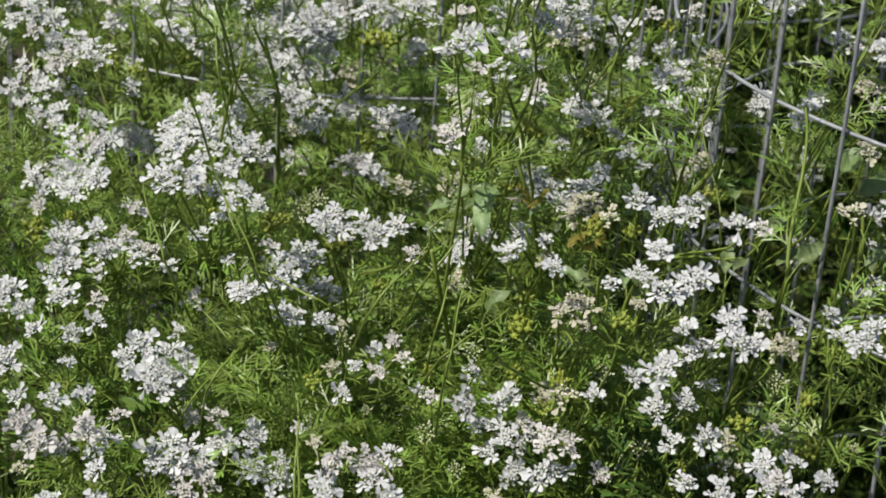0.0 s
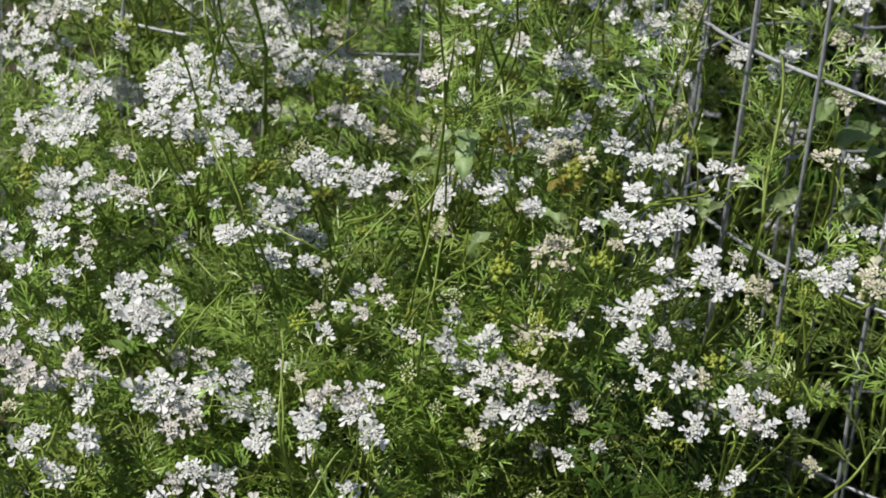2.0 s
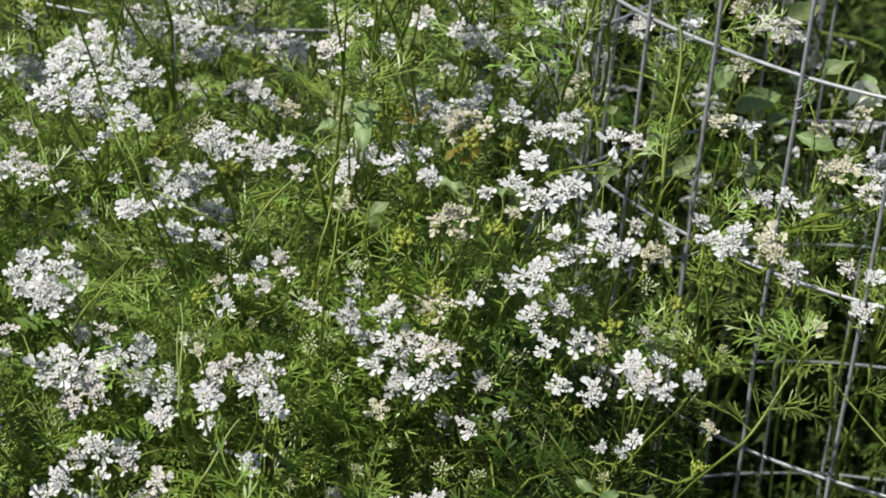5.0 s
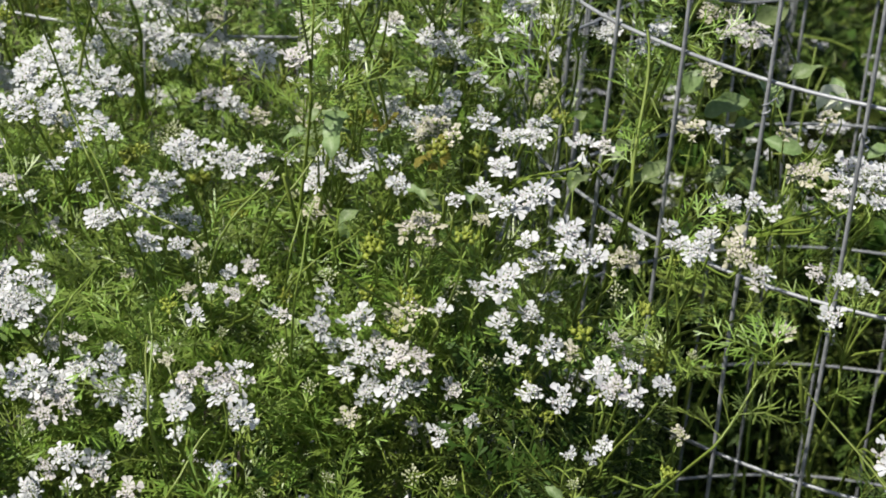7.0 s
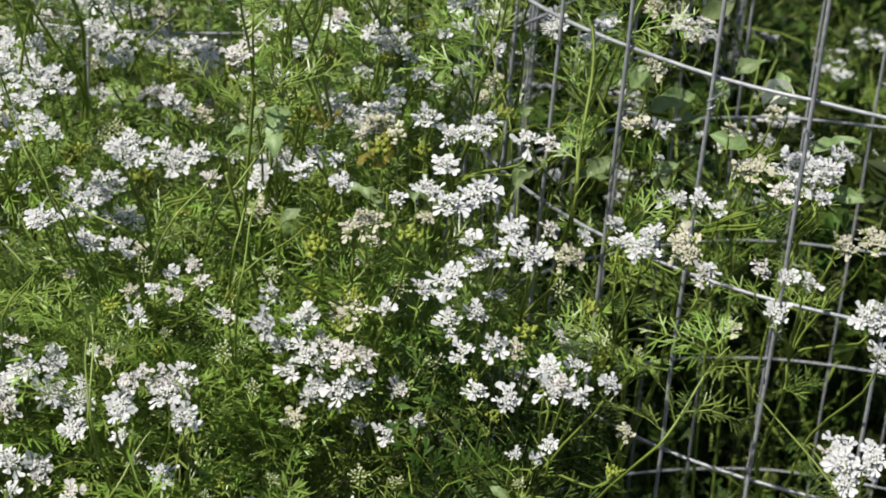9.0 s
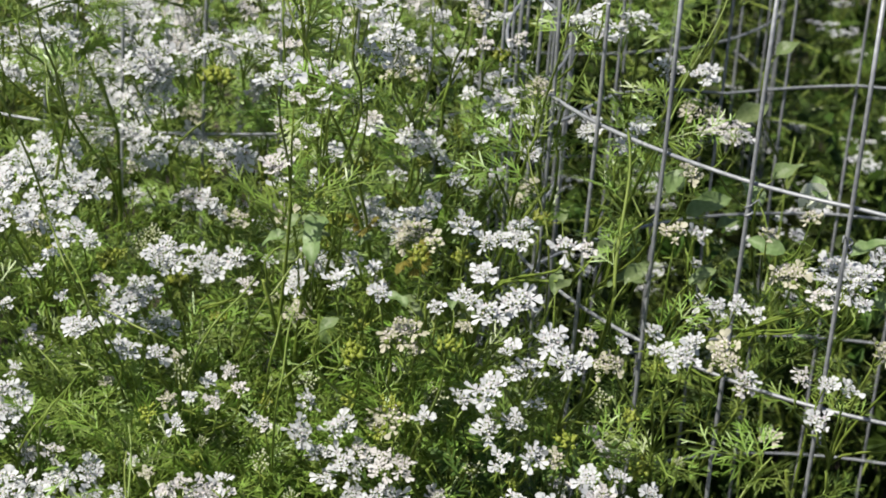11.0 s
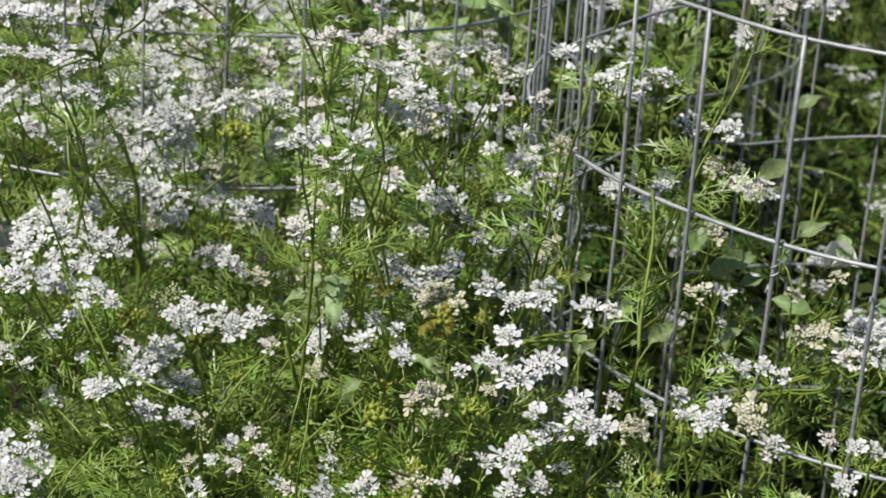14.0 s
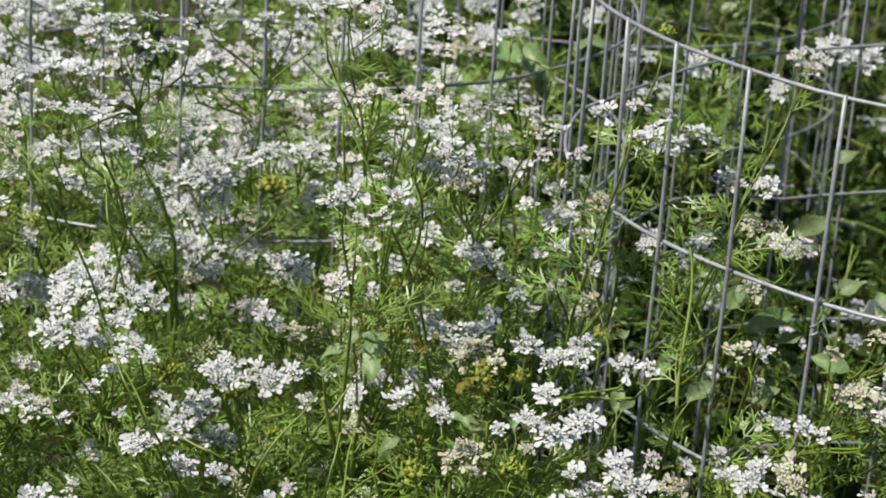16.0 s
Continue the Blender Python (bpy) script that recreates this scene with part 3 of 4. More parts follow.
coriander(0.216, 0.903, [(0.221, 0.893, 0.787, 14, 'C'), (0.202, 0.901, 0.775, 11, 'C'), (0.253, 0.877, 0.774, 14, 'W'), (0.167, 0.903, 0.772, 11, 'W'), (0.239, 0.864, 0.771, 16, 'W'), (0.233, 0.857, 0.765, 14, 'W'), (0.244, 0.904, 0.760, 17, 'W'), (0.214, 0.894, 0.760, 17, 'C'), (0.232, 0.880, 0.756, 20, 'W'), (0.237, 0.908, 0.756, 17, 'W'), (0.171, 0.914, 0.755, 11, 'W'), (0.228, 0.890, 0.748, 13, 'W'), (0.199, 0.880, 0.742, 12, 'W'), (0.182, 0.932, 0.724, 12, 'W')])
coriander(0.081, 0.803, [(0.090, 0.782, 0.767, 15, 'W'), (0.074, 0.798, 0.753, 14, 'W'), (0.080, 0.796, 0.745, 17, 'W'), (0.065, 0.789, 0.738, 15, 'W'), (0.087, 0.801, 0.727, 12, 'W'), (0.079, 0.809, 0.712, 12, 'W'), (0.086, 0.788, 0.708, 13, 'W'), (0.075, 0.796, 0.700, 12, 'W'), (0.081, 0.801, 0.686, 7, 'Y'), (0.081, 0.788, 0.682, 13, 'W'), (0.088, 0.778, 0.676, 9, 'Y')])
coriander(-0.110, 1.146, [(-0.082, 1.135, 0.873, 16, 'W'), (-0.133, 1.156, 0.866, 20, 'W'), (-0.069, 1.173, 0.858, 14, 'W'), (-0.101, 1.177, 0.812, 14, 'P'), (-0.071, 1.155, 0.779, 19, 'W'), (-0.093, 1.152, 0.775, 19, 'W'), (-0.125, 1.128, 0.774, 22, 'W'), (-0.134, 1.126, 0.767, 27, 'W'), (-0.087, 1.136, 0.760, 16, 'Y'), (-0.119, 1.131, 0.759, 20, 'W'), (-0.137, 1.137, 0.742, 20, 'W'), (-0.161, 1.114, 0.730, 27, 'W'), (-0.125, 1.116, 0.720, 27, 'W'), (-0.143, 1.156, 0.714, 17, 'W'), (-0.095, 1.070, 0.708, 21, 'P'), (-0.093, 1.121, 0.702, 14, 'Y')])
coriander(-0.278, 1.464, [(-0.288, 1.433, 0.750, 34, 'W'), (-0.325, 1.528, 0.740, 36, 'W'), (-0.263, 1.425, 0.680, 34, 'W'), (-0.237, 1.429, 0.678, 21, 'W')])
coriander(-0.219, 0.929, [(-0.191, 0.905, 0.741, 13, 'P'), (-0.225, 0.948, 0.736, 26, 'W'), (-0.196, 0.911, 0.724, 13, 'W'), (-0.212, 0.926, 0.721, 13, 'W'), (-0.252, 0.990, 0.719, 25, 'W'), (-0.228, 0.943, 0.718, 11, 'Y'), (-0.186, 0.904, 0.718, 20, 'W'), (-0.208, 0.918, 0.712, 16, 'W'), (-0.249, 0.937, 0.711, 14, 'Y'), (-0.253, 0.973, 0.710, 12, 'P'), (-0.232, 0.935, 0.709, 21, 'W'), (-0.206, 0.905, 0.705, 11, 'W'), (-0.232, 0.921, 0.699, 19, 'W'), (-0.223, 0.899, 0.695, 16, 'W'), (-0.202, 0.877, 0.693, 11, 'W'), (-0.213, 0.870, 0.691, 11, 'W'), (-0.230, 0.866, 0.691, 14, 'W'), (-0.208, 0.911, 0.689, 11, 'P')])
coriander(-0.231, 0.884, [(-0.251, 0.900, 0.688, 23, 'W'), (-0.210, 0.848, 0.683, 8, 'W')])
coriander(-0.038, 0.941, [(-0.025, 0.938, 0.924, 16, 'P'), (-0.052, 0.937, 0.923, 16, 'W'), (-0.041, 0.937, 0.923, 14, 'W'), (-0.024, 0.938, 0.890, 12, 'W'), (-0.027, 0.907, 0.888, 18, 'P'), (-0.041, 0.924, 0.808, 12, 'W'), (-0.035, 0.949, 0.767, 14, 'W'), (-0.051, 0.912, 0.728, 12, 'P'), (-0.040, 0.958, 0.701, 12, 'B'), (-0.039, 0.913, 0.664, 9, 'Y')])
coriander(-0.078, 1.003, [(-0.072, 1.051, 0.744, 25, 'W'), (-0.108, 0.972, 0.727, 15, 'B'), (-0.080, 1.028, 0.722, 16, 'W'), (-0.066, 1.009, 0.721, 14, 'C'), (-0.060, 0.975, 0.712, 15, 'W'), (-0.079, 0.973, 0.711, 22, 'W'), (-0.047, 1.000, 0.703, 11, 'W'), (-0.109, 0.953, 0.701, 21, 'W'), (-0.072, 0.964, 0.685, 13, 'Y'), (-0.100, 0.964, 0.677, 18, 'W'), (-0.100, 1.052, 0.664, 15, 'Y'), (-0.044, 0.978, 0.659, 9, 'B')])
coriander(0.152, 1.021, [(0.145, 1.026, 0.843, 15, 'W'), (0.122, 1.016, 0.839, 18, 'W'), (0.137, 1.028, 0.838, 17, 'W'), (0.164, 1.040, 0.815, 20, 'W'), (0.191, 0.981, 0.802, 24, 'P'), (0.180, 1.005, 0.801, 23, 'C'), (0.166, 0.942, 0.790, 14, 'C'), (0.153, 1.027, 0.784, 15, 'W'), (0.147, 1.013, 0.783, 17, 'W'), (0.138, 1.002, 0.780, 12, 'W'), (0.127, 1.040, 0.777, 17, 'W')])
coriander(-0.009, 0.962, [(-0.005, 0.950, 0.890, 11, 'W'), (0.001, 0.932, 0.883, 16, 'P'), (0.002, 0.968, 0.834, 17, 'W'), (0.003, 0.959, 0.813, 13, 'W'), (-0.027, 0.970, 0.790, 11, 'W'), (-0.003, 0.919, 0.741, 14, 'W'), (-0.029, 0.956, 0.711, 15, 'W'), (0.008, 0.939, 0.695, 11, 'Y'), (-0.029, 0.974, 0.685, 15, 'C')])
coriander(0.028, 1.019, [(0.036, 1.000, 0.846, 16, 'W'), (0.056, 1.030, 0.841, 15, 'C'), (0.016, 0.995, 0.835, 23, 'W'), (0.020, 0.998, 0.823, 16, 'W'), (0.034, 1.009, 0.763, 10, 'Y'), (0.019, 1.021, 0.734, 12, 'Y'), (0.012, 1.014, 0.729, 18, 'W')])
coriander(0.242, 0.818, [(0.241, 0.848, 0.778, 17, 'W'), (0.236, 0.838, 0.771, 12, 'W'), (0.250, 0.838, 0.747, 16, 'C'), (0.267, 0.849, 0.744, 15, 'C'), (0.209, 0.819, 0.741, 13, 'P'), (0.224, 0.829, 0.731, 11, 'W'), (0.235, 0.834, 0.727, 12, 'W'), (0.218, 0.806, 0.724, 12, 'W'), (0.270, 0.831, 0.713, 19, 'W'), (0.269, 0.807, 0.705, 16, 'W'), (0.252, 0.733, 0.695, 15, 'W'), (0.238, 0.744, 0.689, 18, 'W'), (0.243, 0.731, 0.686, 18, 'W')])
coriander(-0.155, 1.354, [(-0.130, 1.346, 0.782, 23, 'P'), (-0.079, 1.358, 0.758, 24, 'W'), (-0.155, 1.299, 0.758, 23, 'W'), (-0.184, 1.347, 0.758, 24, 'W'), (-0.132, 1.294, 0.751, 21, 'W'), (-0.180, 1.369, 0.737, 16, 'P'), (-0.158, 1.289, 0.729, 24, 'W'), (-0.186, 1.411, 0.707, 25, 'W'), (-0.134, 1.343, 0.703, 24, 'W'), (-0.130, 1.393, 0.694, 25, 'W'), (-0.143, 1.286, 0.693, 31, 'W'), (-0.098, 1.395, 0.692, 37, 'W'), (-0.191, 1.385, 0.687, 29, 'W'), (-0.212, 1.327, 0.682, 22, 'W'), (-0.199, 1.328, 0.679, 18, 'W'), (-0.177, 1.331, 0.679, 24, 'W')])
coriander(0.002, 0.870, [(-0.005, 0.860, 0.887, 13, 'W'), (0.011, 0.865, 0.763, 8, 'W'), (-0.005, 0.853, 0.759, 17, 'W'), (0.004, 0.868, 0.714, 15, 'Y'), (0.003, 0.867, 0.689, 10, 'Y'), (0.018, 0.872, 0.678, 16, 'C'), (-0.002, 0.863, 0.676, 16, 'W'), (-0.010, 0.863, 0.661, 14, 'W'), (0.008, 0.857, 0.660, 22, 'W'), (-0.005, 0.859, 0.651, 14, 'W'), (0.005, 0.848, 0.645, 16, 'W'), (-0.001, 0.842, 0.634, 11, 'C')])
coriander(-0.092, 0.811, [(-0.076, 0.820, 0.697, 13, 'W'), (-0.083, 0.772, 0.697, 7, 'C'), (-0.096, 0.810, 0.683, 9, 'P'), (-0.075, 0.790, 0.677, 15, 'P'), (-0.073, 0.812, 0.669, 14, 'P'), (-0.080, 0.793, 0.665, 17, 'W'), (-0.078, 0.773, 0.658, 10, 'W'), (-0.104, 0.830, 0.652, 13, 'W'), (-0.104, 0.826, 0.646, 13, 'W'), (-0.102, 0.800, 0.645, 16, 'W'), (-0.119, 0.794, 0.624, 16, 'W'), (-0.101, 0.790, 0.616, 14, 'P'), (-0.107, 0.796, 0.599, 21, 'P')])
coriander(0.027, 0.809, [(0.014, 0.813, 0.772, 12, 'W'), (0.044, 0.797, 0.755, 12, 'Y'), (0.031, 0.816, 0.742, 9, 'C'), (0.038, 0.814, 0.709, 12, 'W'), (0.029, 0.775, 0.627, 9, 'W'), (0.031, 0.812, 0.622, 11, 'B'), (0.020, 0.782, 0.621, 7, 'P'), (0.009, 0.785, 0.616, 8, 'P')])
coriander(-0.067, 1.260, [(-0.033, 1.255, 0.839, 21, 'W'), (-0.062, 1.263, 0.829, 15, 'P'), (-0.088, 1.297, 0.817, 15, 'W'), (-0.052, 1.185, 0.807, 18, 'W'), (-0.097, 1.258, 0.778, 15, 'W'), (-0.081, 1.261, 0.768, 17, 'P'), (-0.054, 1.257, 0.766, 22, 'W'), (-0.070, 1.247, 0.719, 18, 'W'), (-0.062, 1.224, 0.663, 12, 'Y')])
coriander(0.066, 1.797, [(0.078, 1.666, 0.753, 24, 'W'), (-0.009, 1.765, 0.726, 31, 'W'), (0.044, 1.862, 0.706, 27, 'W'), (0.151, 1.856, 0.704, 22, 'W')])
coriander(-0.027, 0.820, [(-0.036, 0.831, 0.864, 15, 'W'), (-0.028, 0.814, 0.861, 10, 'P'), (-0.036, 0.830, 0.694, 11, 'P'), (-0.036, 0.819, 0.681, 11, 'B'), (-0.021, 0.811, 0.667, 11, 'B'), (-0.010, 0.785, 0.634, 9, 'B'), (-0.021, 0.783, 0.619, 13, 'P')])
coriander(-0.199, 0.782, [(-0.201, 0.769, 0.708, 12, 'W'), (-0.218, 0.781, 0.701, 13, 'W'), (-0.215, 0.771, 0.694, 15, 'P'), (-0.192, 0.801, 0.694, 10, 'W'), (-0.234, 0.825, 0.694, 16, 'W'), (-0.187, 0.782, 0.689, 15, 'P'), (-0.207, 0.770, 0.686, 18, 'P'), (-0.176, 0.753, 0.683, 13, 'W'), (-0.193, 0.739, 0.676, 11, 'W'), (-0.199, 0.783, 0.674, 16, 'P'), (-0.185, 0.794, 0.672, 20, 'W'), (-0.178, 0.755, 0.667, 13, 'W'), (-0.204, 0.751, 0.659, 12, 'W'), (-0.196, 0.755, 0.650, 10, 'P'), (-0.187, 0.756, 0.646, 13, 'W'), (-0.225, 0.816, 0.642, 9, 'C'), (-0.194, 0.735, 0.638, 14, 'W'), (-0.190, 0.768, 0.608, 16, 'W')])
coriander(0.197, 1.068, [(0.188, 1.059, 0.807, 16, 'W'), (0.208, 1.041, 0.777, 19, 'W'), (0.195, 1.074, 0.770, 14, 'P')])
coriander(0.112, 0.748, [(0.121, 0.766, 0.711, 13, 'W'), (0.110, 0.764, 0.710, 15, 'W'), (0.138, 0.763, 0.704, 11, 'W'), (0.112, 0.755, 0.704, 15, 'W'), (0.123, 0.753, 0.703, 14, 'W'), (0.093, 0.706, 0.702, 6, 'W'), (0.135, 0.696, 0.701, 8, 'Y'), (0.102, 0.708, 0.699, 8, 'W'), (0.093, 0.762, 0.695, 13, 'W'), (0.111, 0.736, 0.690, 8, 'W'), (0.096, 0.704, 0.688, 8, 'B')])
coriander(0.011, 1.206, [(0.008, 1.213, 0.847, 23, 'W'), (0.005, 1.154, 0.844, 13, 'P'), (-0.026, 1.196, 0.838, 21, 'W'), (0.051, 1.274, 0.829, 15, 'W'), (0.009, 1.168, 0.792, 21, 'W'), (0.021, 1.173, 0.715, 12, 'Y')])
coriander(-0.033, 1.116, [(-0.018, 1.099, 0.807, 18, 'W'), (-0.036, 1.160, 0.791, 14, 'W'), (-0.057, 1.093, 0.790, 14, 'W'), (-0.021, 1.072, 0.712, 16, 'Y')])
coriander(-0.018, 1.023, [(-0.039, 0.986, 0.831, 15, 'P'), (-0.019, 0.999, 0.825, 14, 'W'), (-0.029, 1.020, 0.808, 17, 'W'), (0.002, 1.011, 0.808, 10, 'Y'), (-0.004, 0.997, 0.801, 15, 'W'), (-0.015, 1.002, 0.766, 13, 'W'), (0.002, 1.032, 0.752, 15, 'Y'), (-0.023, 1.006, 0.750, 14, 'W'), (0.004, 1.027, 0.730, 15, 'W'), (-0.021, 1.006, 0.722, 11, 'Y'), (-0.039, 1.025, 0.720, 15, 'C'), (-0.010, 1.031, 0.717, 13, 'Y'), (-0.022, 0.982, 0.711, 18, 'W'), (-0.039, 1.029, 0.704, 11, 'B'), (-0.015, 1.040, 0.697, 12, 'Y')])
coriander(0.081, 0.900, [(0.096, 0.914, 0.890, 12, 'W'), (0.052, 0.872, 0.781, 15, 'W'), (0.113, 0.885, 0.770, 10, 'P'), (0.068, 0.895, 0.767, 16, 'W'), (0.053, 0.875, 0.766, 10, 'Y'), (0.105, 0.898, 0.765, 14, 'W')])
coriander(0.087, 1.010, [(0.086, 0.975, 0.869, 16, 'W'), (0.110, 0.986, 0.852, 16, 'W'), (0.080, 1.009, 0.834, 12, 'P'), (0.090, 0.981, 0.817, 15, 'C'), (0.088, 1.021, 0.799, 15, 'W'), (0.074, 1.020, 0.796, 21, 'W'), (0.087, 1.001, 0.791, 14, 'W'), (0.088, 0.981, 0.783, 12, 'W'), (0.090, 0.994, 0.758, 10, 'C'), (0.075, 1.010, 0.757, 10, 'W'), (0.087, 1.023, 0.735, 13, 'C')])
coriander(0.157, 0.825, [(0.154, 0.880, 0.781, 14, 'C'), (0.155, 0.796, 0.766, 13, 'W'), (0.148, 0.790, 0.761, 15, 'W'), (0.172, 0.848, 0.760, 11, 'W'), (0.182, 0.852, 0.758, 11, 'W'), (0.140, 0.799, 0.758, 14, 'W'), (0.138, 0.826, 0.754, 14, 'W'), (0.177, 0.788, 0.749, 15, 'W'), (0.142, 0.809, 0.744, 8, 'Y'), (0.176, 0.832, 0.741, 19, 'C'), (0.129, 0.848, 0.739, 12, 'W'), (0.192, 0.789, 0.723, 13, 'C'), (0.152, 0.787, 0.710, 8, 'B'), (0.148, 0.768, 0.678, 10, 'C')])
coriander(0.067, 1.093, [(0.071, 1.070, 0.826, 17, 'W'), (0.066, 1.077, 0.811, 12, 'P'), (0.076, 1.072, 0.805, 12, 'Y'), (0.089, 1.053, 0.805, 10, 'W'), (0.049, 1.062, 0.793, 13, 'W'), (0.051, 1.122, 0.788, 14, 'W'), (0.074, 1.084, 0.787, 16, 'W'), (0.064, 1.120, 0.767, 13, 'W')])


# ---- a few yellowing leaves on one of the fading plants ----
fading = coriander(0.006, 0.905, [(0.012, 0.885, 0.742, 11, 'C')], 4)
for at, turn, size, k in (((0.028, 0.855, 0.773), (0.7, -0.3, -1.2), 0.43, 0), ((0.006, 0.900, 0.767), (0.9, 0.2, -1.8), 0.29, 1), ((-0.001, 0.905, 0.767), (0.6, -0.2, 0.4), 0.25, 2), ((0.032, 0.850, 0.771), (0.8, 0.1, -0.6), 0.32, 0)):
    part("leaf", YELLOW_FANS[k], fading, Matrix.LocRotScale(Vector(at), Euler(turn), Vector((size,) * 3)), "yellowing lobed leaf")


# ---- pea plants with broad waxy leaves, climbing in and beside the cages ----
def pea_leaf_mesh(rng):
    g = Geo()
    n = 9
    wave = rng.uniform(0.4, 1.2)
    rows = []
    for i in range(n + 1):
        t = i / n
        w = 0.60 * (0.01 + t) ** 0.6 * max(0.0, 1.0 - t) ** 0.8 * rng.uniform(0.86, 1.12)
        z = 0.16 * t - 0.34 * t * t
        row = []
        for k in (-1.0, -0.5, 0.0, 0.5, 1.0):
            row.append((t, k * w, z + 0.55 * abs(k) * w + wave * 0.10 * abs(k) * math.sin(t * 8 + k * 2 + wave * 9)))
        rows.append(row)
    for row in rows:
        g.v.extend(row)
    for i in range(n):
        for k in range(4):
            a = i * 5 + k
            g.f.append((a, a + 1, a + 6, a + 5))
            g.m.append(0)
    g.tube([(-0.5, 0, -0.2), (-0.2, 0, -0.03), (0.0, 0, 0.0)], 0.022, 0.018, 4, 1)
    return g.mesh("pea_leaf", [PEA, GREEN])


PEA_LEAVES = [pea_leaf_mesh(random.Random(500 + i)) for i in range(7)]


def pea_plant(x, y, leaves, flower=None):
    """leaves: (x, y, z, length in mm, heading, slope) with heading and slope in degrees."""
    rng = random.Random(int(abs(x) * 9000 + y * 500))
    plant = tagged(new("pea_plant"), "pea plant with broad grey-green waxy leaves, climbing among the coriander", "plant", "pea plants")
    top = max(q[2] for q in leaves)
    g = Geo()
    run = bend((x, y, 0), (x + 0.02, y, top * 0.4), (x - 0.02, y + 0.02, top * 0.7), (x, y + 0.06, top - 0.10), 12)
    g.tube(run, 0.0017, 0.0006, 6)
    part("stem", g.mesh("stem", [GREEN]), plant)
    for lx, ly, lz, size, heading, slope in leaves:
        facing = Vector((rng.uniform(-0.9, 0.15), -0.55 + rng.uniform(-0.35, 0.45), 0.35 + slope * 0.012)).normalized()
        along = Vector((math.cos(radians(heading)), 0.0, math.sin(radians(heading))))
        along = (along - facing * along.dot(facing)).normalized()
        turn = Matrix((along, facing.cross(along), facing)).transposed()
        m = Matrix.LocRotScale(Vector((lx, ly, lz)), turn.to_quaternion(), Vector((size * 0.001,) * 3))
        m = m @ Matrix.Translation((-0.5, 0, 0))
        part("leaf", rng.choice(PEA_LEAVES), plant, m)
        HEADS.append((lx, ly, lz + size * 0.0001, size * 0.00025))
        g = Geo()
        tip = m @ Vector((-0.5, 0, -0.2))
        node = min(run, key=lambda p: abs(p.z - lz + 0.05 + 0.6 * math.hypot(p.x - lx, p.y - ly)))
        g.tube(bend(node, node + (tip - node) * 0.3 + Vector((0, 0, 0.01)), tip + Vector((0, 0.02, -0.04)), tip, 6), 0.0009, 0.0006, 5)
        part("leaf_stalk", g.mesh("leaf_stalk", [GREEN]), plant)
    if flower:
        fx, fy, fz, size = flower
        g = Geo()
        c = len(g.v)
        n = 14
        g.v.append((0, 0, 0))
        for ring, (r, h) in enumerate(((0.5, 0.06), (0.95, 0.42))):
            for k in range(n):
                a = math.pi * (-0.10 + 1.20 * k / (n - 1))
                fold = abs(math.cos(a))
                g.v.append((math.cos(a) * r * 0.86, 0.14 - h * (0.5 + 0.9 * fold) + 0.05 * math.sin(5 * a) * r, math.sin(a) * r * (0.92 - 0.14 * (1 - fold) ** 6)))
        for k in range(n - 1):
            g.f.append((c, c + 1 + k, c + 2 + k))
            g.m.append(0)
            g.f.append((c + 1 + k, c + 1 + n + k, c + 2 + n + k, c + 2 + k))
            g.m.append(0)
        for s in (-1, 1):
            g.blade([(0, 0, 0), (0.12 * s, -0.35, -0.05), (0.10 * s, -0.65, 0.02), (0.02 * s, -0.8, 0.1)], [0.1, 0.26, 0.24, 0.05], Vector((s * 0.8, 0, 0.6)))
        g.tube([(0, 0.1, -0.5), (0, 0.08, -0.2), (0, 0, 0)], 0.07, 0.16, 6, 1)
        part("pea_flower", g.mesh("pea_flower", [PEA_PETAL, GREEN]), plant, Matrix.LocRotScale(Vector((fx, fy, fz)), Euler((radians(-18), 0, radians(25))), Vector((size,) * 3)), "large pale greenish-white pea blossom")
    return plant


pea_plant(-0.020, 1.000, [(-0.018, 0.881, 0.768, 27, -75, 20), (-0.025, 0.893, 0.771, 19, 160, 30), (-0.025, 0.941, 0.743, 24, 75, 40), (-0.034, 0.937, 0.733, 17, 150, 20), (-0.011, 0.885, 0.714, 11, -70, -30), (-0.042, 0.958, 0.734, 15, 200, 20)])
pea_plant(0.060, 0.860, [(0.098, 0.834, 0.772, 12, 80, 50), (-0.008, 0.828, 0.747, 14, 75, 40), (0.027, 0.843, 0.755, 12, 150, 20), (0.022, 0.831, 0.761, 12, 120, 30), (0.054, 0.837, 0.757, 10, -60, -20), (0.017, 0.893, 0.757, 8, 80, 60), (0.006, 0.914, 0.756, 12, 100, 50)])
pea_plant(0.160, 1.000, [(0.140, 0.896, 0.754, 19, 70, 50), (0.171, 0.891, 0.756, 15, 40, 30), (0.102, 0.909, 0.741, 16, 95, 65), (0.184, 0.970, 0.763, 25, 30, 20), (0.200, 0.958, 0.740, 14, 60, 40)])
pea_plant(0.240, 1.000, [(0.217, 0.943, 0.794, 19, 35, 55), (0.239, 0.965, 0.778, 18, 100, 30), (0.207, 0.923, 0.761, 20, 160, 20), (0.273, 0.966, 0.746, 25, 60, 50), (0.257, 0.867, 0.758, 17, -20, 10)], (0.234, 0.960, 0.771, 0.0131))
pea_plant(0.130, 0.960, [(0.132, 0.965, 0.736, 19, 80, 30), (0.145, 0.965, 0.719, 22, 70, 40), (0.188, 0.975, 0.721, 18, 110, 30), (0.167, 0.960, 0.779, 27, 20, 10)])
pea_plant(0.040, 0.900, [(0.048, 0.845, 0.756, 12, 100, 40), (0.033, 0.850, 0.748, 12, -40, 20), (0.056, 0.845, 0.747, 14, 170, 20)])
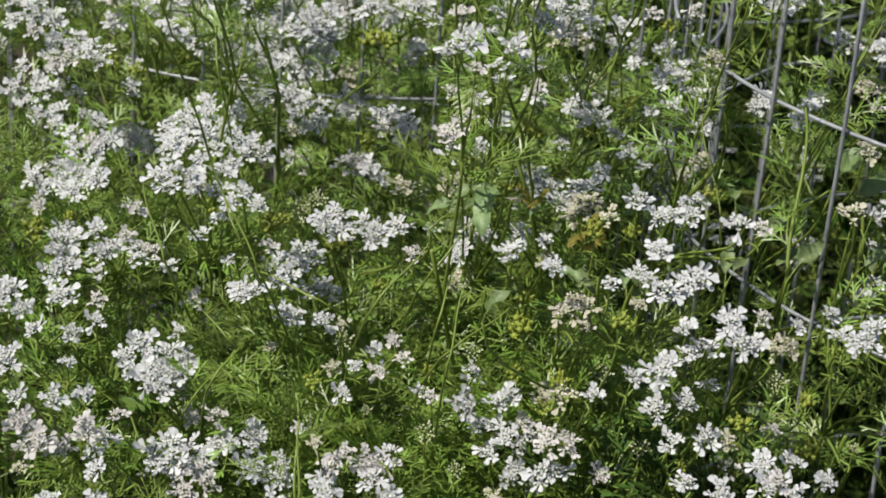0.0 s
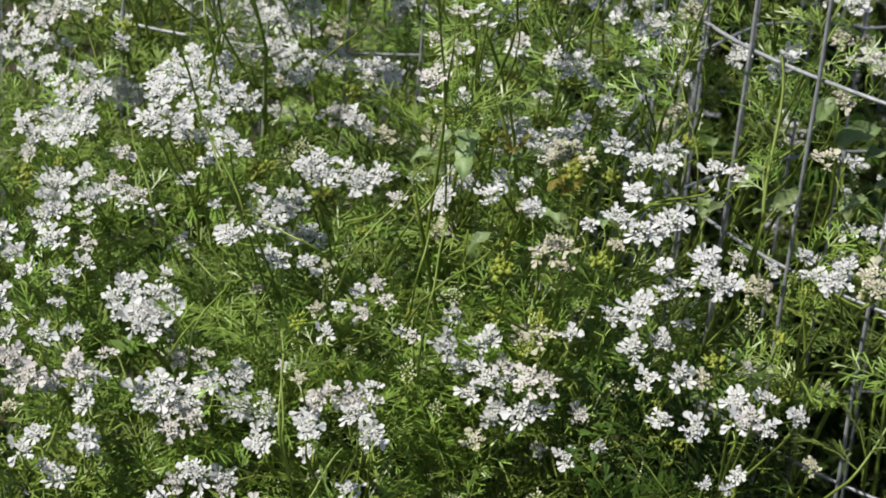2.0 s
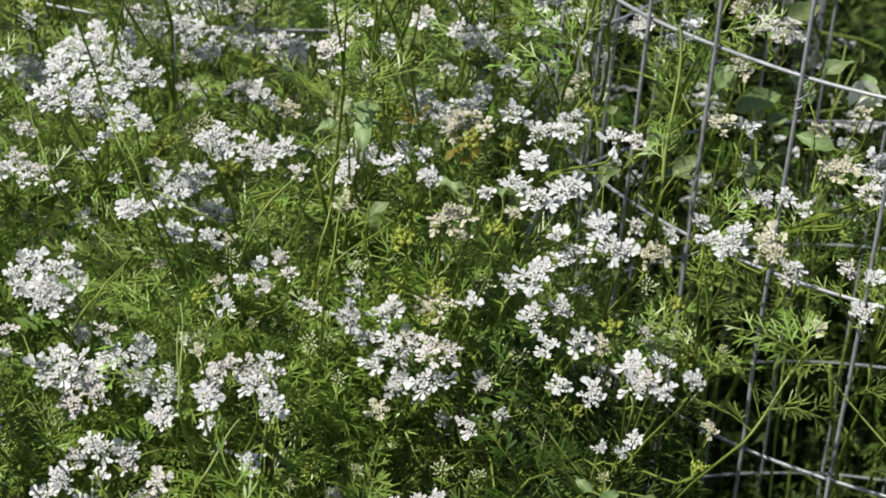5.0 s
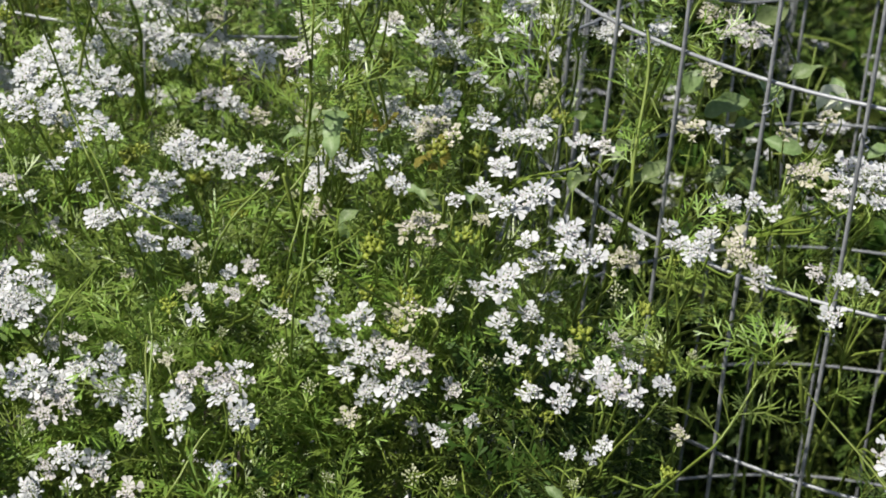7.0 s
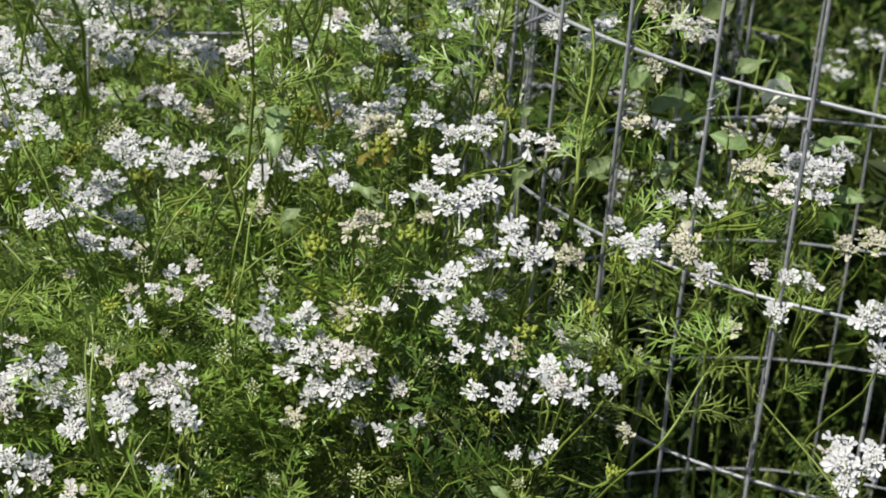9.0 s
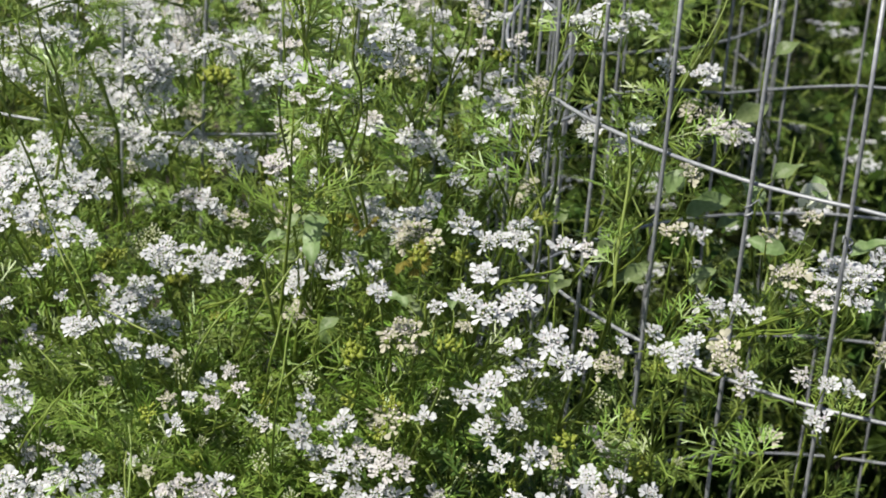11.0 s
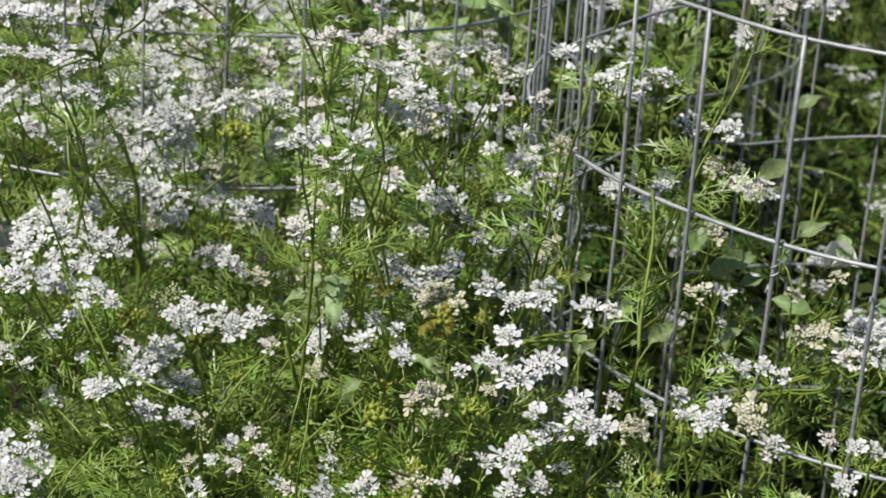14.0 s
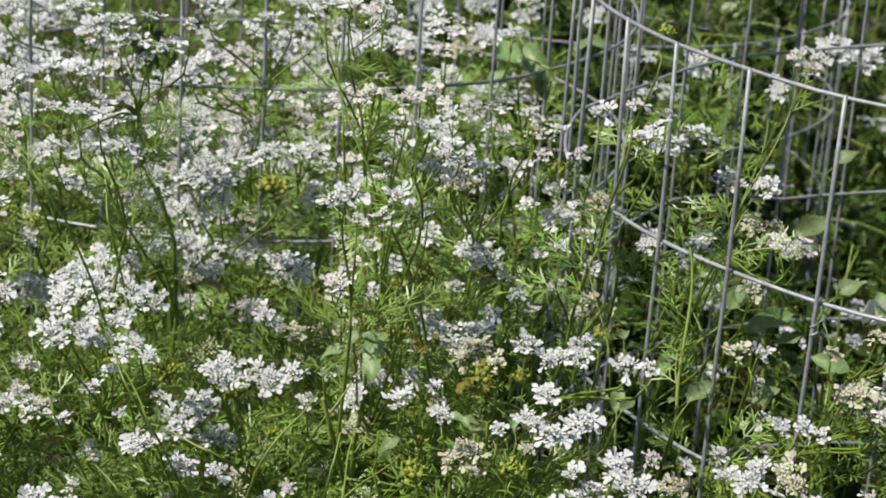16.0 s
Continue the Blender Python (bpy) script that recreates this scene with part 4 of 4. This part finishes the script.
pea_plant(0.110, 0.740, [(0.096, 0.677, 0.694, 14, 85, 60), (0.111, 0.683, 0.689, 13, 70, 55), (0.087, 0.697, 0.687, 9, 150, 20)])
pea_plant(0.080, 1.360, [(0.051, 1.296, 0.810, 37, 150, 25), (0.070, 1.294, 0.806, 34, -40, 10), (0.109, 1.333, 0.810, 27, 40, 30), (0.075, 1.299, 0.789, 20, -80, -20), (0.046, 1.329, 0.783, 21, 100, 20)])
pea_plant(0.300, 1.250, [(0.217, 1.054, 0.787, 27, 60, 55), (0.263, 1.199, 0.783, 22, 20, 20), (0.210, 0.994, 0.764, 23, 100, 40), (0.103, 0.928, 0.768, 13, 90, 60), (0.196, 0.971, 0.753, 16, 60, 30)])


# ---- leafy plants between the flowering ones ----
def canopy(x, y):
    w = s = 0.0
    for cx, cy, cz in CANOPY:
        k = 1.0 / ((cx - x) ** 2 + (cy - y) ** 2 + 0.0012) ** 1.5
        w += k
        s += k * cz
    return s / w


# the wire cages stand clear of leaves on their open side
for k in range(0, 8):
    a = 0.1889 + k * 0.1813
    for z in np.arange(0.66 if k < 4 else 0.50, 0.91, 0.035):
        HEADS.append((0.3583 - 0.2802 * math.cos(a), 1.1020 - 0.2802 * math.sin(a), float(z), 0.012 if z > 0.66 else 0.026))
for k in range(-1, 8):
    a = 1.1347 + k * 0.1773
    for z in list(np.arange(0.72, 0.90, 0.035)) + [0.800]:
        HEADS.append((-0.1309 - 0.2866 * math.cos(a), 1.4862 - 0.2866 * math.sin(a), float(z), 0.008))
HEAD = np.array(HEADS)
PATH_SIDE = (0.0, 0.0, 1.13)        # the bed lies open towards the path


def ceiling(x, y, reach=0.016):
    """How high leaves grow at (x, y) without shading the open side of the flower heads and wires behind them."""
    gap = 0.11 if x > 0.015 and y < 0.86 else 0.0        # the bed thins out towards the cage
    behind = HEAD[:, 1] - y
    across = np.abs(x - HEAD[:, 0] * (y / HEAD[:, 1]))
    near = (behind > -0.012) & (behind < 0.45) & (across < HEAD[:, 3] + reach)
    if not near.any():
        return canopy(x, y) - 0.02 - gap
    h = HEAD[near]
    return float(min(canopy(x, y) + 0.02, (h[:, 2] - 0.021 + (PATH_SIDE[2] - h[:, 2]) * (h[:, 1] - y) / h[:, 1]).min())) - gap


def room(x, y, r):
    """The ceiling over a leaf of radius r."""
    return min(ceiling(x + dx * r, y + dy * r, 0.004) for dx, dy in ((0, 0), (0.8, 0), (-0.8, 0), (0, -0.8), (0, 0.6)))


for plant, heads, leaves, rng in BED:
    for i in range(leaves):
        hx, hy, hz = heads[i % len(heads)][:3]
        if hx > 0.04 and hy < 0.93 and i % (9 if hx > 0.09 else 4):        # the bed thins out towards the cage
            continue
        if hx < 0.07 and hy > 1.12 and i % 2:        # dark gaps show between the far umbels
            continue
        if hx > 0.15 and hy > 1.2 and i or hx > 0.12 and hy > 1.0:
            continue
        if hx > 0.07 and hy > 0.93 and (i % 2 if hy < 1.03 else i % 4 or i > 7):        # few leaves inside the open cage
            continue
        x, y = hx + rng.gauss(0, 0.032), hy + rng.gauss(0.0, 0.032)
        size = rng.uniform(0.55, 0.95)
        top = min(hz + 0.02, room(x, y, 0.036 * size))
        leaf(plant, (x, y, top - 0.006 - abs(rng.gauss(0, 0.016))), rng, size=size)


def leafy(x, y, rng, upper=10, lower=3, spread=0.05, high=None, late=0, dark=False, label="leafy young coriander plant with feathery green leaves"):
    plant = coriander_root(label, "leafy coriander")
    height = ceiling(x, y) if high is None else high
    g = Geo()
    g.tube(bend((x, y + 0.14, 0), (x, y + 0.14, height * 0.4), (x + rng.uniform(-0.03, 0.03), y + 0.06, height * 0.6), (x, y + 0.02, height - 0.09), 6), 0.0022, 0.0008, 5)
    part("stem", g.mesh("stem", [GREEN]), plant)
    for i in range(upper + lower):
        px, py = x + rng.uniform(-1, 1) * spread, y + rng.uniform(-1, 1) * spread
        size = rng.uniform(0.6, 1.1)
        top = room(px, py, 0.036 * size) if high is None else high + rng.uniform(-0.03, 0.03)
        if i < upper:
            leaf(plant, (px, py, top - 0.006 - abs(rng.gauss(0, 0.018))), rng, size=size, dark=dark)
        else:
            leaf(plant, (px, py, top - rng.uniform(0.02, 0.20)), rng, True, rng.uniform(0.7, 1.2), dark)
    for i in range(late):
        px, py = x + rng.uniform(-1, 1) * spread, y + rng.uniform(-1, 1) * spread
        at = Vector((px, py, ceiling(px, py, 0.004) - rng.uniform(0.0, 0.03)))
        umbel(plant, at, rng.uniform(0.008, 0.017), rng.choice("WWPBBYC"), rng, at + Vector((rng.uniform(-0.02, 0.02), 0.03, -0.07)))
    return plant


rng = random.Random(5)
for j in range(11):
    for i in range(9):
        x = -0.40 + i * 0.10 + rng.uniform(-0.03, 0.03)
        y = 0.66 + j * 0.082 + rng.uniform(-0.03, 0.03)
        if (0.12 < x and y > 0.80) and not (x < 0.19 and y < 0.93) or (x > 0.07 and y > 1.0):
            continue
        leafy(x, y, rng, *((2, 2) if x > 0.05 and y < 0.93 else (4, 1) if x > 0.02 and y < 0.90 else (4, 4) if y > 1.10 else (7, 3)), late=rng.choice((1, 2, 2, 3)))


# ---- the rest of the bed, behind and to both sides ----
def bed_plant(seed, flowers, height, dark=False):
    """A whole plant with merged flower heads, to be copied."""
    rng = random.Random(seed)
    plant = coriander_root("coriander plant with small white umbels deep in the bed" if flowers > 3 else "dark green leafy plant with few flowers deep in the bed", "coriander behind the cages")
    g = Geo()
    g.tube(bend((0, 0, 0), (0, 0, 0.3), (0.02, 0, 0.45), (0, 0, height - 0.12), 6), 0.0026, 0.0014, 5)
    part("stem", g.mesh("stem", [GREEN]), plant)
    for k in range(flowers):
        at = Vector((rng.gauss(0, 0.06), rng.gauss(0, 0.06), height - abs(rng.gauss(0, 0.05))))
        u = Geo()
        foot = Vector((at.x * 0.3, at.y * 0.3, height - 0.14))
        u.tube(bend(foot, foot + Vector((0, 0, 0.04)), at - Vector((0, 0, 0.06)), at - Vector((0, 0, 0.02)), 4), 0.0013, 0.0009, 4, 1)
        for q in range(5):
            a = q * 1.257 + rng.random() * 0.4
            c = at + Vector((math.cos(a) * 0.013, math.sin(a) * 0.013, rng.uniform(-0.003, 0.003)))
            u.tube([at - Vector((0, 0, 0.02)), c], 0.0005, 0.0004, 3, 1)
            src = umbellet_geo(random.Random(seed * 31 + k * 7 + q), "W", True)
            m = aim(c, (rng.uniform(-0.2, 0.2), rng.uniform(-0.5, 0.1), 1), rng.uniform(0, 6), 1.1)
            o = len(u.v)
            u.v.extend(tuple(m @ Vector(p)) for p in src.v)
            u.f.extend(tuple(o + i for i in fc) for fc in src.f)
            u.m.extend(src.m)
        part("umbel", u.mesh("umbel", [PETAL, GREEN, ANTHER]), plant)
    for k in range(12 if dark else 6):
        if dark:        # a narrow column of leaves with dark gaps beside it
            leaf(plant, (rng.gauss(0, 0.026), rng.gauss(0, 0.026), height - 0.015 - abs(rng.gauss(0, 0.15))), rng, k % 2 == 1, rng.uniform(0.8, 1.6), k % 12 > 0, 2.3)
        else:
            leaf(plant, (rng.gauss(0, 0.055), rng.gauss(0, 0.055), height - 0.015 - abs(rng.gauss(0, 0.07))), rng, k % 4 == 3, rng.uniform(1.0, 1.6), steep=1.8)
    return plant


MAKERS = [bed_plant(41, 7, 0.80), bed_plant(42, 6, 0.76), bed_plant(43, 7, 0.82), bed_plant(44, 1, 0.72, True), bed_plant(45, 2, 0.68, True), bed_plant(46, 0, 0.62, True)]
used = [False] * len(MAKERS)
rng = random.Random(9)
spots = []
for j in range(14):
    for i in range(12):
        x, y = -0.95 + i * 0.18 + rng.uniform(-0.05, 0.05), 0.62 + j * 0.18 + rng.uniform(-0.05, 0.05)
        inner = -0.46 < x < 0.46 and y < 1.52
        if not inner:
            spots.append((x, y))
rng.random()
spots = [(x, y) for x, y in spots if abs(x) < 0.52 + 0.14 * y]
spots += [(0.13 + 0.085 * i + rng.uniform(-0.025, 0.025), 1.43 + 0.095 * j + rng.uniform(-0.03, 0.03)) for i in range(8) for j in range(6)]
low = len(spots)
spots += [(0.14 + 0.10 * i + rng.uniform(-0.03, 0.03), 2.04 + 0.10 * j + rng.uniform(-0.03, 0.03)) for i in range(-2, 3) for j in range(-2, 3) if i * i + j * j < 6]        # the low cage is full of growth
spots += [(0.40 + 0.13 * i + rng.uniform(-0.04, 0.04), 2.65 + 0.17 * j + rng.uniform(-0.05, 0.05)) for i in range(5) for j in range(5)]
for n, (x, y) in enumerate(spots):
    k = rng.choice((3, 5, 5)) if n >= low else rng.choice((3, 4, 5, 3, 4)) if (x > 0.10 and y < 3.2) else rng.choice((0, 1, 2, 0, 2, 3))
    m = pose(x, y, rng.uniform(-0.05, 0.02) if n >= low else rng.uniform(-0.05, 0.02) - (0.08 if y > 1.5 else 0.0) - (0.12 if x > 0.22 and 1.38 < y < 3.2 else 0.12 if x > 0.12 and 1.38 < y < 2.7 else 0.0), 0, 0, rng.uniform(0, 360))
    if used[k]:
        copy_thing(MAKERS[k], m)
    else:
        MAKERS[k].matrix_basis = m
        used[k] = True
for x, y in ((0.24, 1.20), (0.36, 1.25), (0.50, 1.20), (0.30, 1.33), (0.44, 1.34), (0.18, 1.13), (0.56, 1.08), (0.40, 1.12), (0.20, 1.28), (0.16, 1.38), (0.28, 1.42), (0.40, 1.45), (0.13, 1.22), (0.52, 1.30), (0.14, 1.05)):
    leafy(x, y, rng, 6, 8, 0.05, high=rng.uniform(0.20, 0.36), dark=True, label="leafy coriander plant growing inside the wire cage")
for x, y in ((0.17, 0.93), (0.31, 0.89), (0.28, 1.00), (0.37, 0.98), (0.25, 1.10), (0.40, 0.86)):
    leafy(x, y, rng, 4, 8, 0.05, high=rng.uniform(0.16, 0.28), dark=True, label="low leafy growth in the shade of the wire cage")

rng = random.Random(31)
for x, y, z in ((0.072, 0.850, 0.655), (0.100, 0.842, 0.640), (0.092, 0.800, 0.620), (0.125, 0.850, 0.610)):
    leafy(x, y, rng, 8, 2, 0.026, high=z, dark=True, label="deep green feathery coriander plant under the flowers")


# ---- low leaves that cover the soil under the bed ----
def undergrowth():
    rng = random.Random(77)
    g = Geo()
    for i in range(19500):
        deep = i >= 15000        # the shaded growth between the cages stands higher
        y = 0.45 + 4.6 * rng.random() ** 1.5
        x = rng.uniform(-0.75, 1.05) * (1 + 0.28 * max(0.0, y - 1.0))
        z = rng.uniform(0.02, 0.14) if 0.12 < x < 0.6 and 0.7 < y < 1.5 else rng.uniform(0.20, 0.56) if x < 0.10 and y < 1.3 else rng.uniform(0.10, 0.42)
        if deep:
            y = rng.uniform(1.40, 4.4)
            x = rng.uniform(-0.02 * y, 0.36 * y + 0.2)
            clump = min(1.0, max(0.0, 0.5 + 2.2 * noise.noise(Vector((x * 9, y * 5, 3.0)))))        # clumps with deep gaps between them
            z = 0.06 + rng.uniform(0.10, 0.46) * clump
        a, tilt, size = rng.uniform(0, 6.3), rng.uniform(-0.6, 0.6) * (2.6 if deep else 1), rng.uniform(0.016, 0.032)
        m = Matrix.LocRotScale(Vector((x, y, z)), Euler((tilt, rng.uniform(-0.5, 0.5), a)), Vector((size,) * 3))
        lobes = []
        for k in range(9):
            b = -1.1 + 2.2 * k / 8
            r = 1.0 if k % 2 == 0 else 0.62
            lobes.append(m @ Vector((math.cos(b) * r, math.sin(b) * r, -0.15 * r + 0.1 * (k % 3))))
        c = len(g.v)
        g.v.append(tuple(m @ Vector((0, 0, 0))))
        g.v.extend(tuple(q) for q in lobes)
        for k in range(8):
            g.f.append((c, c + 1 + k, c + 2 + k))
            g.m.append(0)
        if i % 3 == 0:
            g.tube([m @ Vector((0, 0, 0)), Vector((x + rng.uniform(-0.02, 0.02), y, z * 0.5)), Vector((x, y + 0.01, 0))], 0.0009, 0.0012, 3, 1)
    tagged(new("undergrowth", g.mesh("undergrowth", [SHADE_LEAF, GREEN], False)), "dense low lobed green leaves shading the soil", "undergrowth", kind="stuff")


undergrowth()


# ---- wire cages of galvanised welded mesh ----
A, B = 0.0508, 0.1016


def wire_cage(cx, cy, radius, phase, top, label, seed, bent={}, sag={}):
    """bent: for an upright, how many millimetres it stands off at its top, at each hoop below and at its foot, then off in depth;
    sag: by how many millimetres a hoop is out of level at an upright."""
    rng = random.Random(seed)
    cage = tagged(new("wire_cage"), label, "plant cage", "wire cages")
    cage.location = (cx, cy, 0)
    step = A / radius
    count = int(2 * math.pi / step)
    for k in range(count):
        a = phase + k * step
        offs = bent.get(k, (0, 0, 0, 0, 0))
        p = Vector((-radius * math.cos(a), -radius * math.sin(a) + offs[4] * 0.001, 0))
        g = Geo()
        lean = Vector((rng.gauss(0, 0.0012), rng.gauss(0, 0.0012), 0)) * (k not in bent)
        pts = []
        for h in range(19):
            z = top * h / 18
            u = min(3.0, (top - z) / B)
            i = min(2, int(u))
            off = offs[i] + (offs[i + 1] - offs[i]) * (u - i)
            pts.append(p + lean * (h / 6 - 1) + Vector((off * 0.001 + rng.gauss(0, 0.0002), rng.gauss(0, 0.0002), z + (0.002 if h == 18 else 0.0))))
        g.tube(pts, 0.00112, 0.00112, 7)
        part("upright_wire", g.mesh("upright_wire", [ZINC]), cage)
    rows = int(top / B) + 1
    for r in range(rows):
        z = top - r * B
        if z < 0.004:
            break
        g = Geo()
        pts = []
        n = count * 3
        for i in range(n + 1):
            a = phase + i * step / 3
            rr = radius - 0.0022 + 0.0007 * math.sin(a * 5 + r)
            k, f = i // 3, i % 3 / 3
            out = sag.get((r, k), 0) * (1 - f) + sag.get((r, k + 1), 0) * f
            zz = z + 0.0016 * noise.noise(Vector((math.cos(a) * 3, math.sin(a) * 3, r * 7.0 + seed))) + out * 0.001
            pts.append((-rr * math.cos(a), -rr * math.sin(a), zz))
        g.tube(pts, 0.00108, 0.00108, 7)
        part("hoop_wire", g.mesh("hoop_wire", [ZINC]), cage)
    return cage


TOP = 0.9087
RIGHT = wire_cage(0.3583, 1.1020, 0.2802, 0.1889, TOP, "open cylindrical cage of grey galvanised welded wire mesh over pea plants", 3,
                  {1: (0.5, 3.1, 3.4, 2.4, -0.2), 2: (-1.9, 0.3, -0.7, -0.7, 0.3), 3: (-2.0, -1.0, -1.0, -1.0, 0.3), 4: (-0.7, -0.5, -1.5, -0.8, -0.1), 5: (-1.8, -1.0, -1.6, -2.2, -0.6)},
                  {(1, 3): 1.0, (1, 4): 1.5, (1, 5): 3.0, (1, 6): 1.5, (1, 31): -6.0, (1, 30): -6.0, (1, 29): -2.5, (1, 27): 1.5, (1, 26): 4.5, (1, 25): 7.0, (1, 24): 7.0, (1, 23): 4.0,
                   (2, 29): 6.0, (2, 28): 1.0, (2, 27): -6.0, (2, 26): -3.5})
wire_cage(-0.1309, 1.4862, 0.2866, 1.1347, 0.9030, "cylindrical galvanised wire mesh cage overgrown by white coriander", 4,
          {1: (0.1, 0.1, 0.1, 0.1, 0.5), 2: (0.4, 0.4, 0.4, 0.4, -0.1), 3: (1.0, 1.0, 1.0, 1.0, 0.4), 4: (-1.6, -1.6, -1.6, -1.6, 0.1), 5: (-1.7, -1.7, -1.7, -1.7, -0.1), 6: (2.6, 2.6, 2.6, 2.6, 0.7)})
wire_cage(0.14, 2.04, 0.285, 0.3, 0.702, "low galvanised wire mesh cage deep among the plants", 5)


# ---- bare stems that lean through the bed ----
def bare_stem(a, b, r, colour, leaves=4):
    """A stem from a (upper end) past b and down to the soil."""
    a, b = Vector(a), Vector(b)
    d = (b - a).normalized()
    root = Vector((b.x + d.x * 0.08, b.y + 0.32, 0.0))
    g = Geo()
    rng = random.Random(int(abs(a.x) * 7000 + a.z * 900))
    sway = d.cross(Vector((0, 1, 0))) * rng.choice((-1, 1)) * (b - a).length * 0.10
    upper_run = bend(a, a + (b - a) * 0.33 + sway, a + (b - a) * 0.66 - sway * 0.5, b, 9)
    g.tube(upper_run + bend(b, b + d * 0.04 + Vector((0, 0.03, -0.01)), root + Vector((0, -0.02, 0.45)), root, 10)[1:], r * 0.34, r * 0.72, 6)
    stem = tagged(new("coriander_shoot"), "thin green coriander shoot with few leaves, leaning among the flowers", "plant", "leaning shoots")
    part("stalk", g.mesh("stalk", [colour]), stem)
    for k in range(max(1, leaves)):
        p = upper_run[1 + int(k * 8 / leaves)] if leaves > 4 else upper_run[2 + int(k * 2.2)]
        size = rng.uniform(0.4, 0.75) if leaves else rng.uniform(0.15, 0.25)
        part("leaf", rng.choice(SPRIGS), stem, Matrix.LocRotScale(p, Euler((rng.uniform(-0.7, 0.7), rng.uniform(-0.9, 0.1), rng.uniform(0, 6.3))), Vector((size,) * 3)))


bare_stem((0.133, 0.938, 0.813), (0.130, 0.895, 0.740), 0.0020, GREEN)
bare_stem((0.163, 0.960, 0.826), (0.149, 0.939, 0.805), 0.0012, GREEN)
bare_stem((0.189, 1.011, 0.876), (0.158, 0.977, 0.805), 0.0012, GREEN)
bare_stem((0.184, 0.744, 0.735), (0.229, 0.694, 0.694), 0.0010, GREEN, 0)
bare_stem((0.184, 0.745, 0.736), (0.155, 0.720, 0.700), 0.0012, GREEN, 9)
bare_stem((-0.096, 0.803, 0.703), (-0.091, 0.768, 0.669), 0.0012, GREEN)
bare_stem((-0.131, 0.872, 0.690), (-0.149, 0.843, 0.673), 0.0011, GREEN)
bare_stem((-0.067, 0.957, 0.925), (-0.027, 0.922, 0.847), 0.0012, GREEN)
bare_stem((-0.042, 0.967, 0.918), (-0.033, 0.939, 0.870), 0.0010, GREEN)
bare_stem((-0.258, 1.080, 0.768), (-0.215, 1.042, 0.695), 0.0012, GREEN)
bare_stem((0.084, 0.940, 0.803), (0.096, 0.908, 0.762), 0.0009, GREEN)
bare_stem((-0.175, 1.148, 0.768), (-0.156, 1.117, 0.724), 0.0011, GREEN)
bare_stem((-0.199, 0.900, 0.864), (-0.175, 0.882, 0.841), 0.0011, GREEN)
bare_stem((-0.180, 0.876, 0.768), (-0.166, 0.856, 0.738), 0.0011, GREEN, 0)
bare_stem((-0.154, 0.874, 0.711), (-0.135, 0.854, 0.701), 0.0011, GREEN, 0)
bare_stem((-0.147, 0.881, 0.772), (-0.133, 0.861, 0.753), 0.0011, GREEN, 0)
bare_stem((-0.043, 0.858, 0.758), (-0.063, 0.838, 0.737), 0.0011, GREEN, 0)
bare_stem((-0.122, 0.865, 0.732), (-0.092, 0.845, 0.730), 0.0011, GREEN, 0)
bare_stem((-0.125, 0.838, 0.708), (-0.135, 0.818, 0.700), 0.0011, GREEN, 0)
bare_stem((-0.031, 0.897, 0.726), (-0.036, 0.877, 0.709), 0.0011, GREEN, 0)
bare_stem((-0.087, 0.730, 0.730), (-0.084, 0.710, 0.703), 0.0011, GREEN, 0)
bare_stem((-0.060, 0.730, 0.687), (-0.074, 0.710, 0.667), 0.0011, GREEN, 0)
bare_stem((-0.148, 0.874, 0.786), (-0.122, 0.854, 0.739), 0.0011, GREEN, 0)
bare_stem((-0.024, 0.826, 0.754), (-0.029, 0.806, 0.723), 0.0011, GREEN, 0)
bare_stem((-0.003, 0.864, 0.725), (-0.025, 0.844, 0.714), 0.0011, GREEN, 0)
bare_stem((-0.047, 0.982, 0.893), (-0.042, 0.962, 0.850), 0.0011, GREEN, 0)
bare_stem((-0.017, 0.908, 0.758), (-0.041, 0.888, 0.730), 0.0011, GREEN, 0)
bare_stem((-0.165, 0.984, 0.816), (-0.159, 0.964, 0.796), 0.0011, GREEN, 0)
bare_stem((0.175, 1.001, 0.862), (0.161, 0.981, 0.806), 0.0011, GREEN, 0)


# ---- wire ties on the cage seam ----
def wire_tie(at, seed):
    rng = random.Random(seed)
    g = Geo()
    pts = []
    for i in range(14):
        a = i * 0.9
        pts.append(Vector((0.0019 * math.cos(a), 0.0019 * math.sin(a), (i - 6) * 0.0006)))
    pts.append(Vector((0.0035, -0.003, 0.006)))
    pts.append(Vector((0.0045, -0.0035, 0.003)))
    g.tube(pts, 0.00055, 0.0005, 5)
    part("wire_tie", g.mesh("wire_tie", [ZINC]), RIGHT, Matrix.Translation(Vector(at) - Vector((0.3583, 1.1020, 0))) @ pose(0, 0, 0, rng.uniform(-15, 15), 0, rng.uniform(0, 360)), "twisted wire tie")


wire_tie((0.1872, 0.8801, 0.7950), 4)
wire_tie((0.2301, 0.8529, 0.7920), 5)
wire_tie((0.0831, 1.0494, 0.8150), 0)
wire_tie((0.2301, 0.8529, 0.6900), 5)


# ---- each plant's origin lies at its root ----
def settle(plant, stem):
    root = sum((v.co for v in stem.data.vertices[:5]), Vector()) / 5 if stem.data.vertices[0].co.z < 0.2 else stem.data.vertices[-1].co.copy()
    root = Vector((root.x, root.y, 0.0))
    plant.location = root
    for child in plant.children:
        child.matrix_basis = Matrix.Translation(-root) @ child.matrix_basis


for ob in list(bpy.data.objects):
    if ob.parent is None and ob.type == "EMPTY" and ob.name.startswith(("coriander", "pea")) and ob.matrix_basis == Matrix.Identity(4):
        stems = [c for c in ob.children if c.name.startswith(("stem", "stalk"))]
        if stems:
            settle(ob, stems[0])
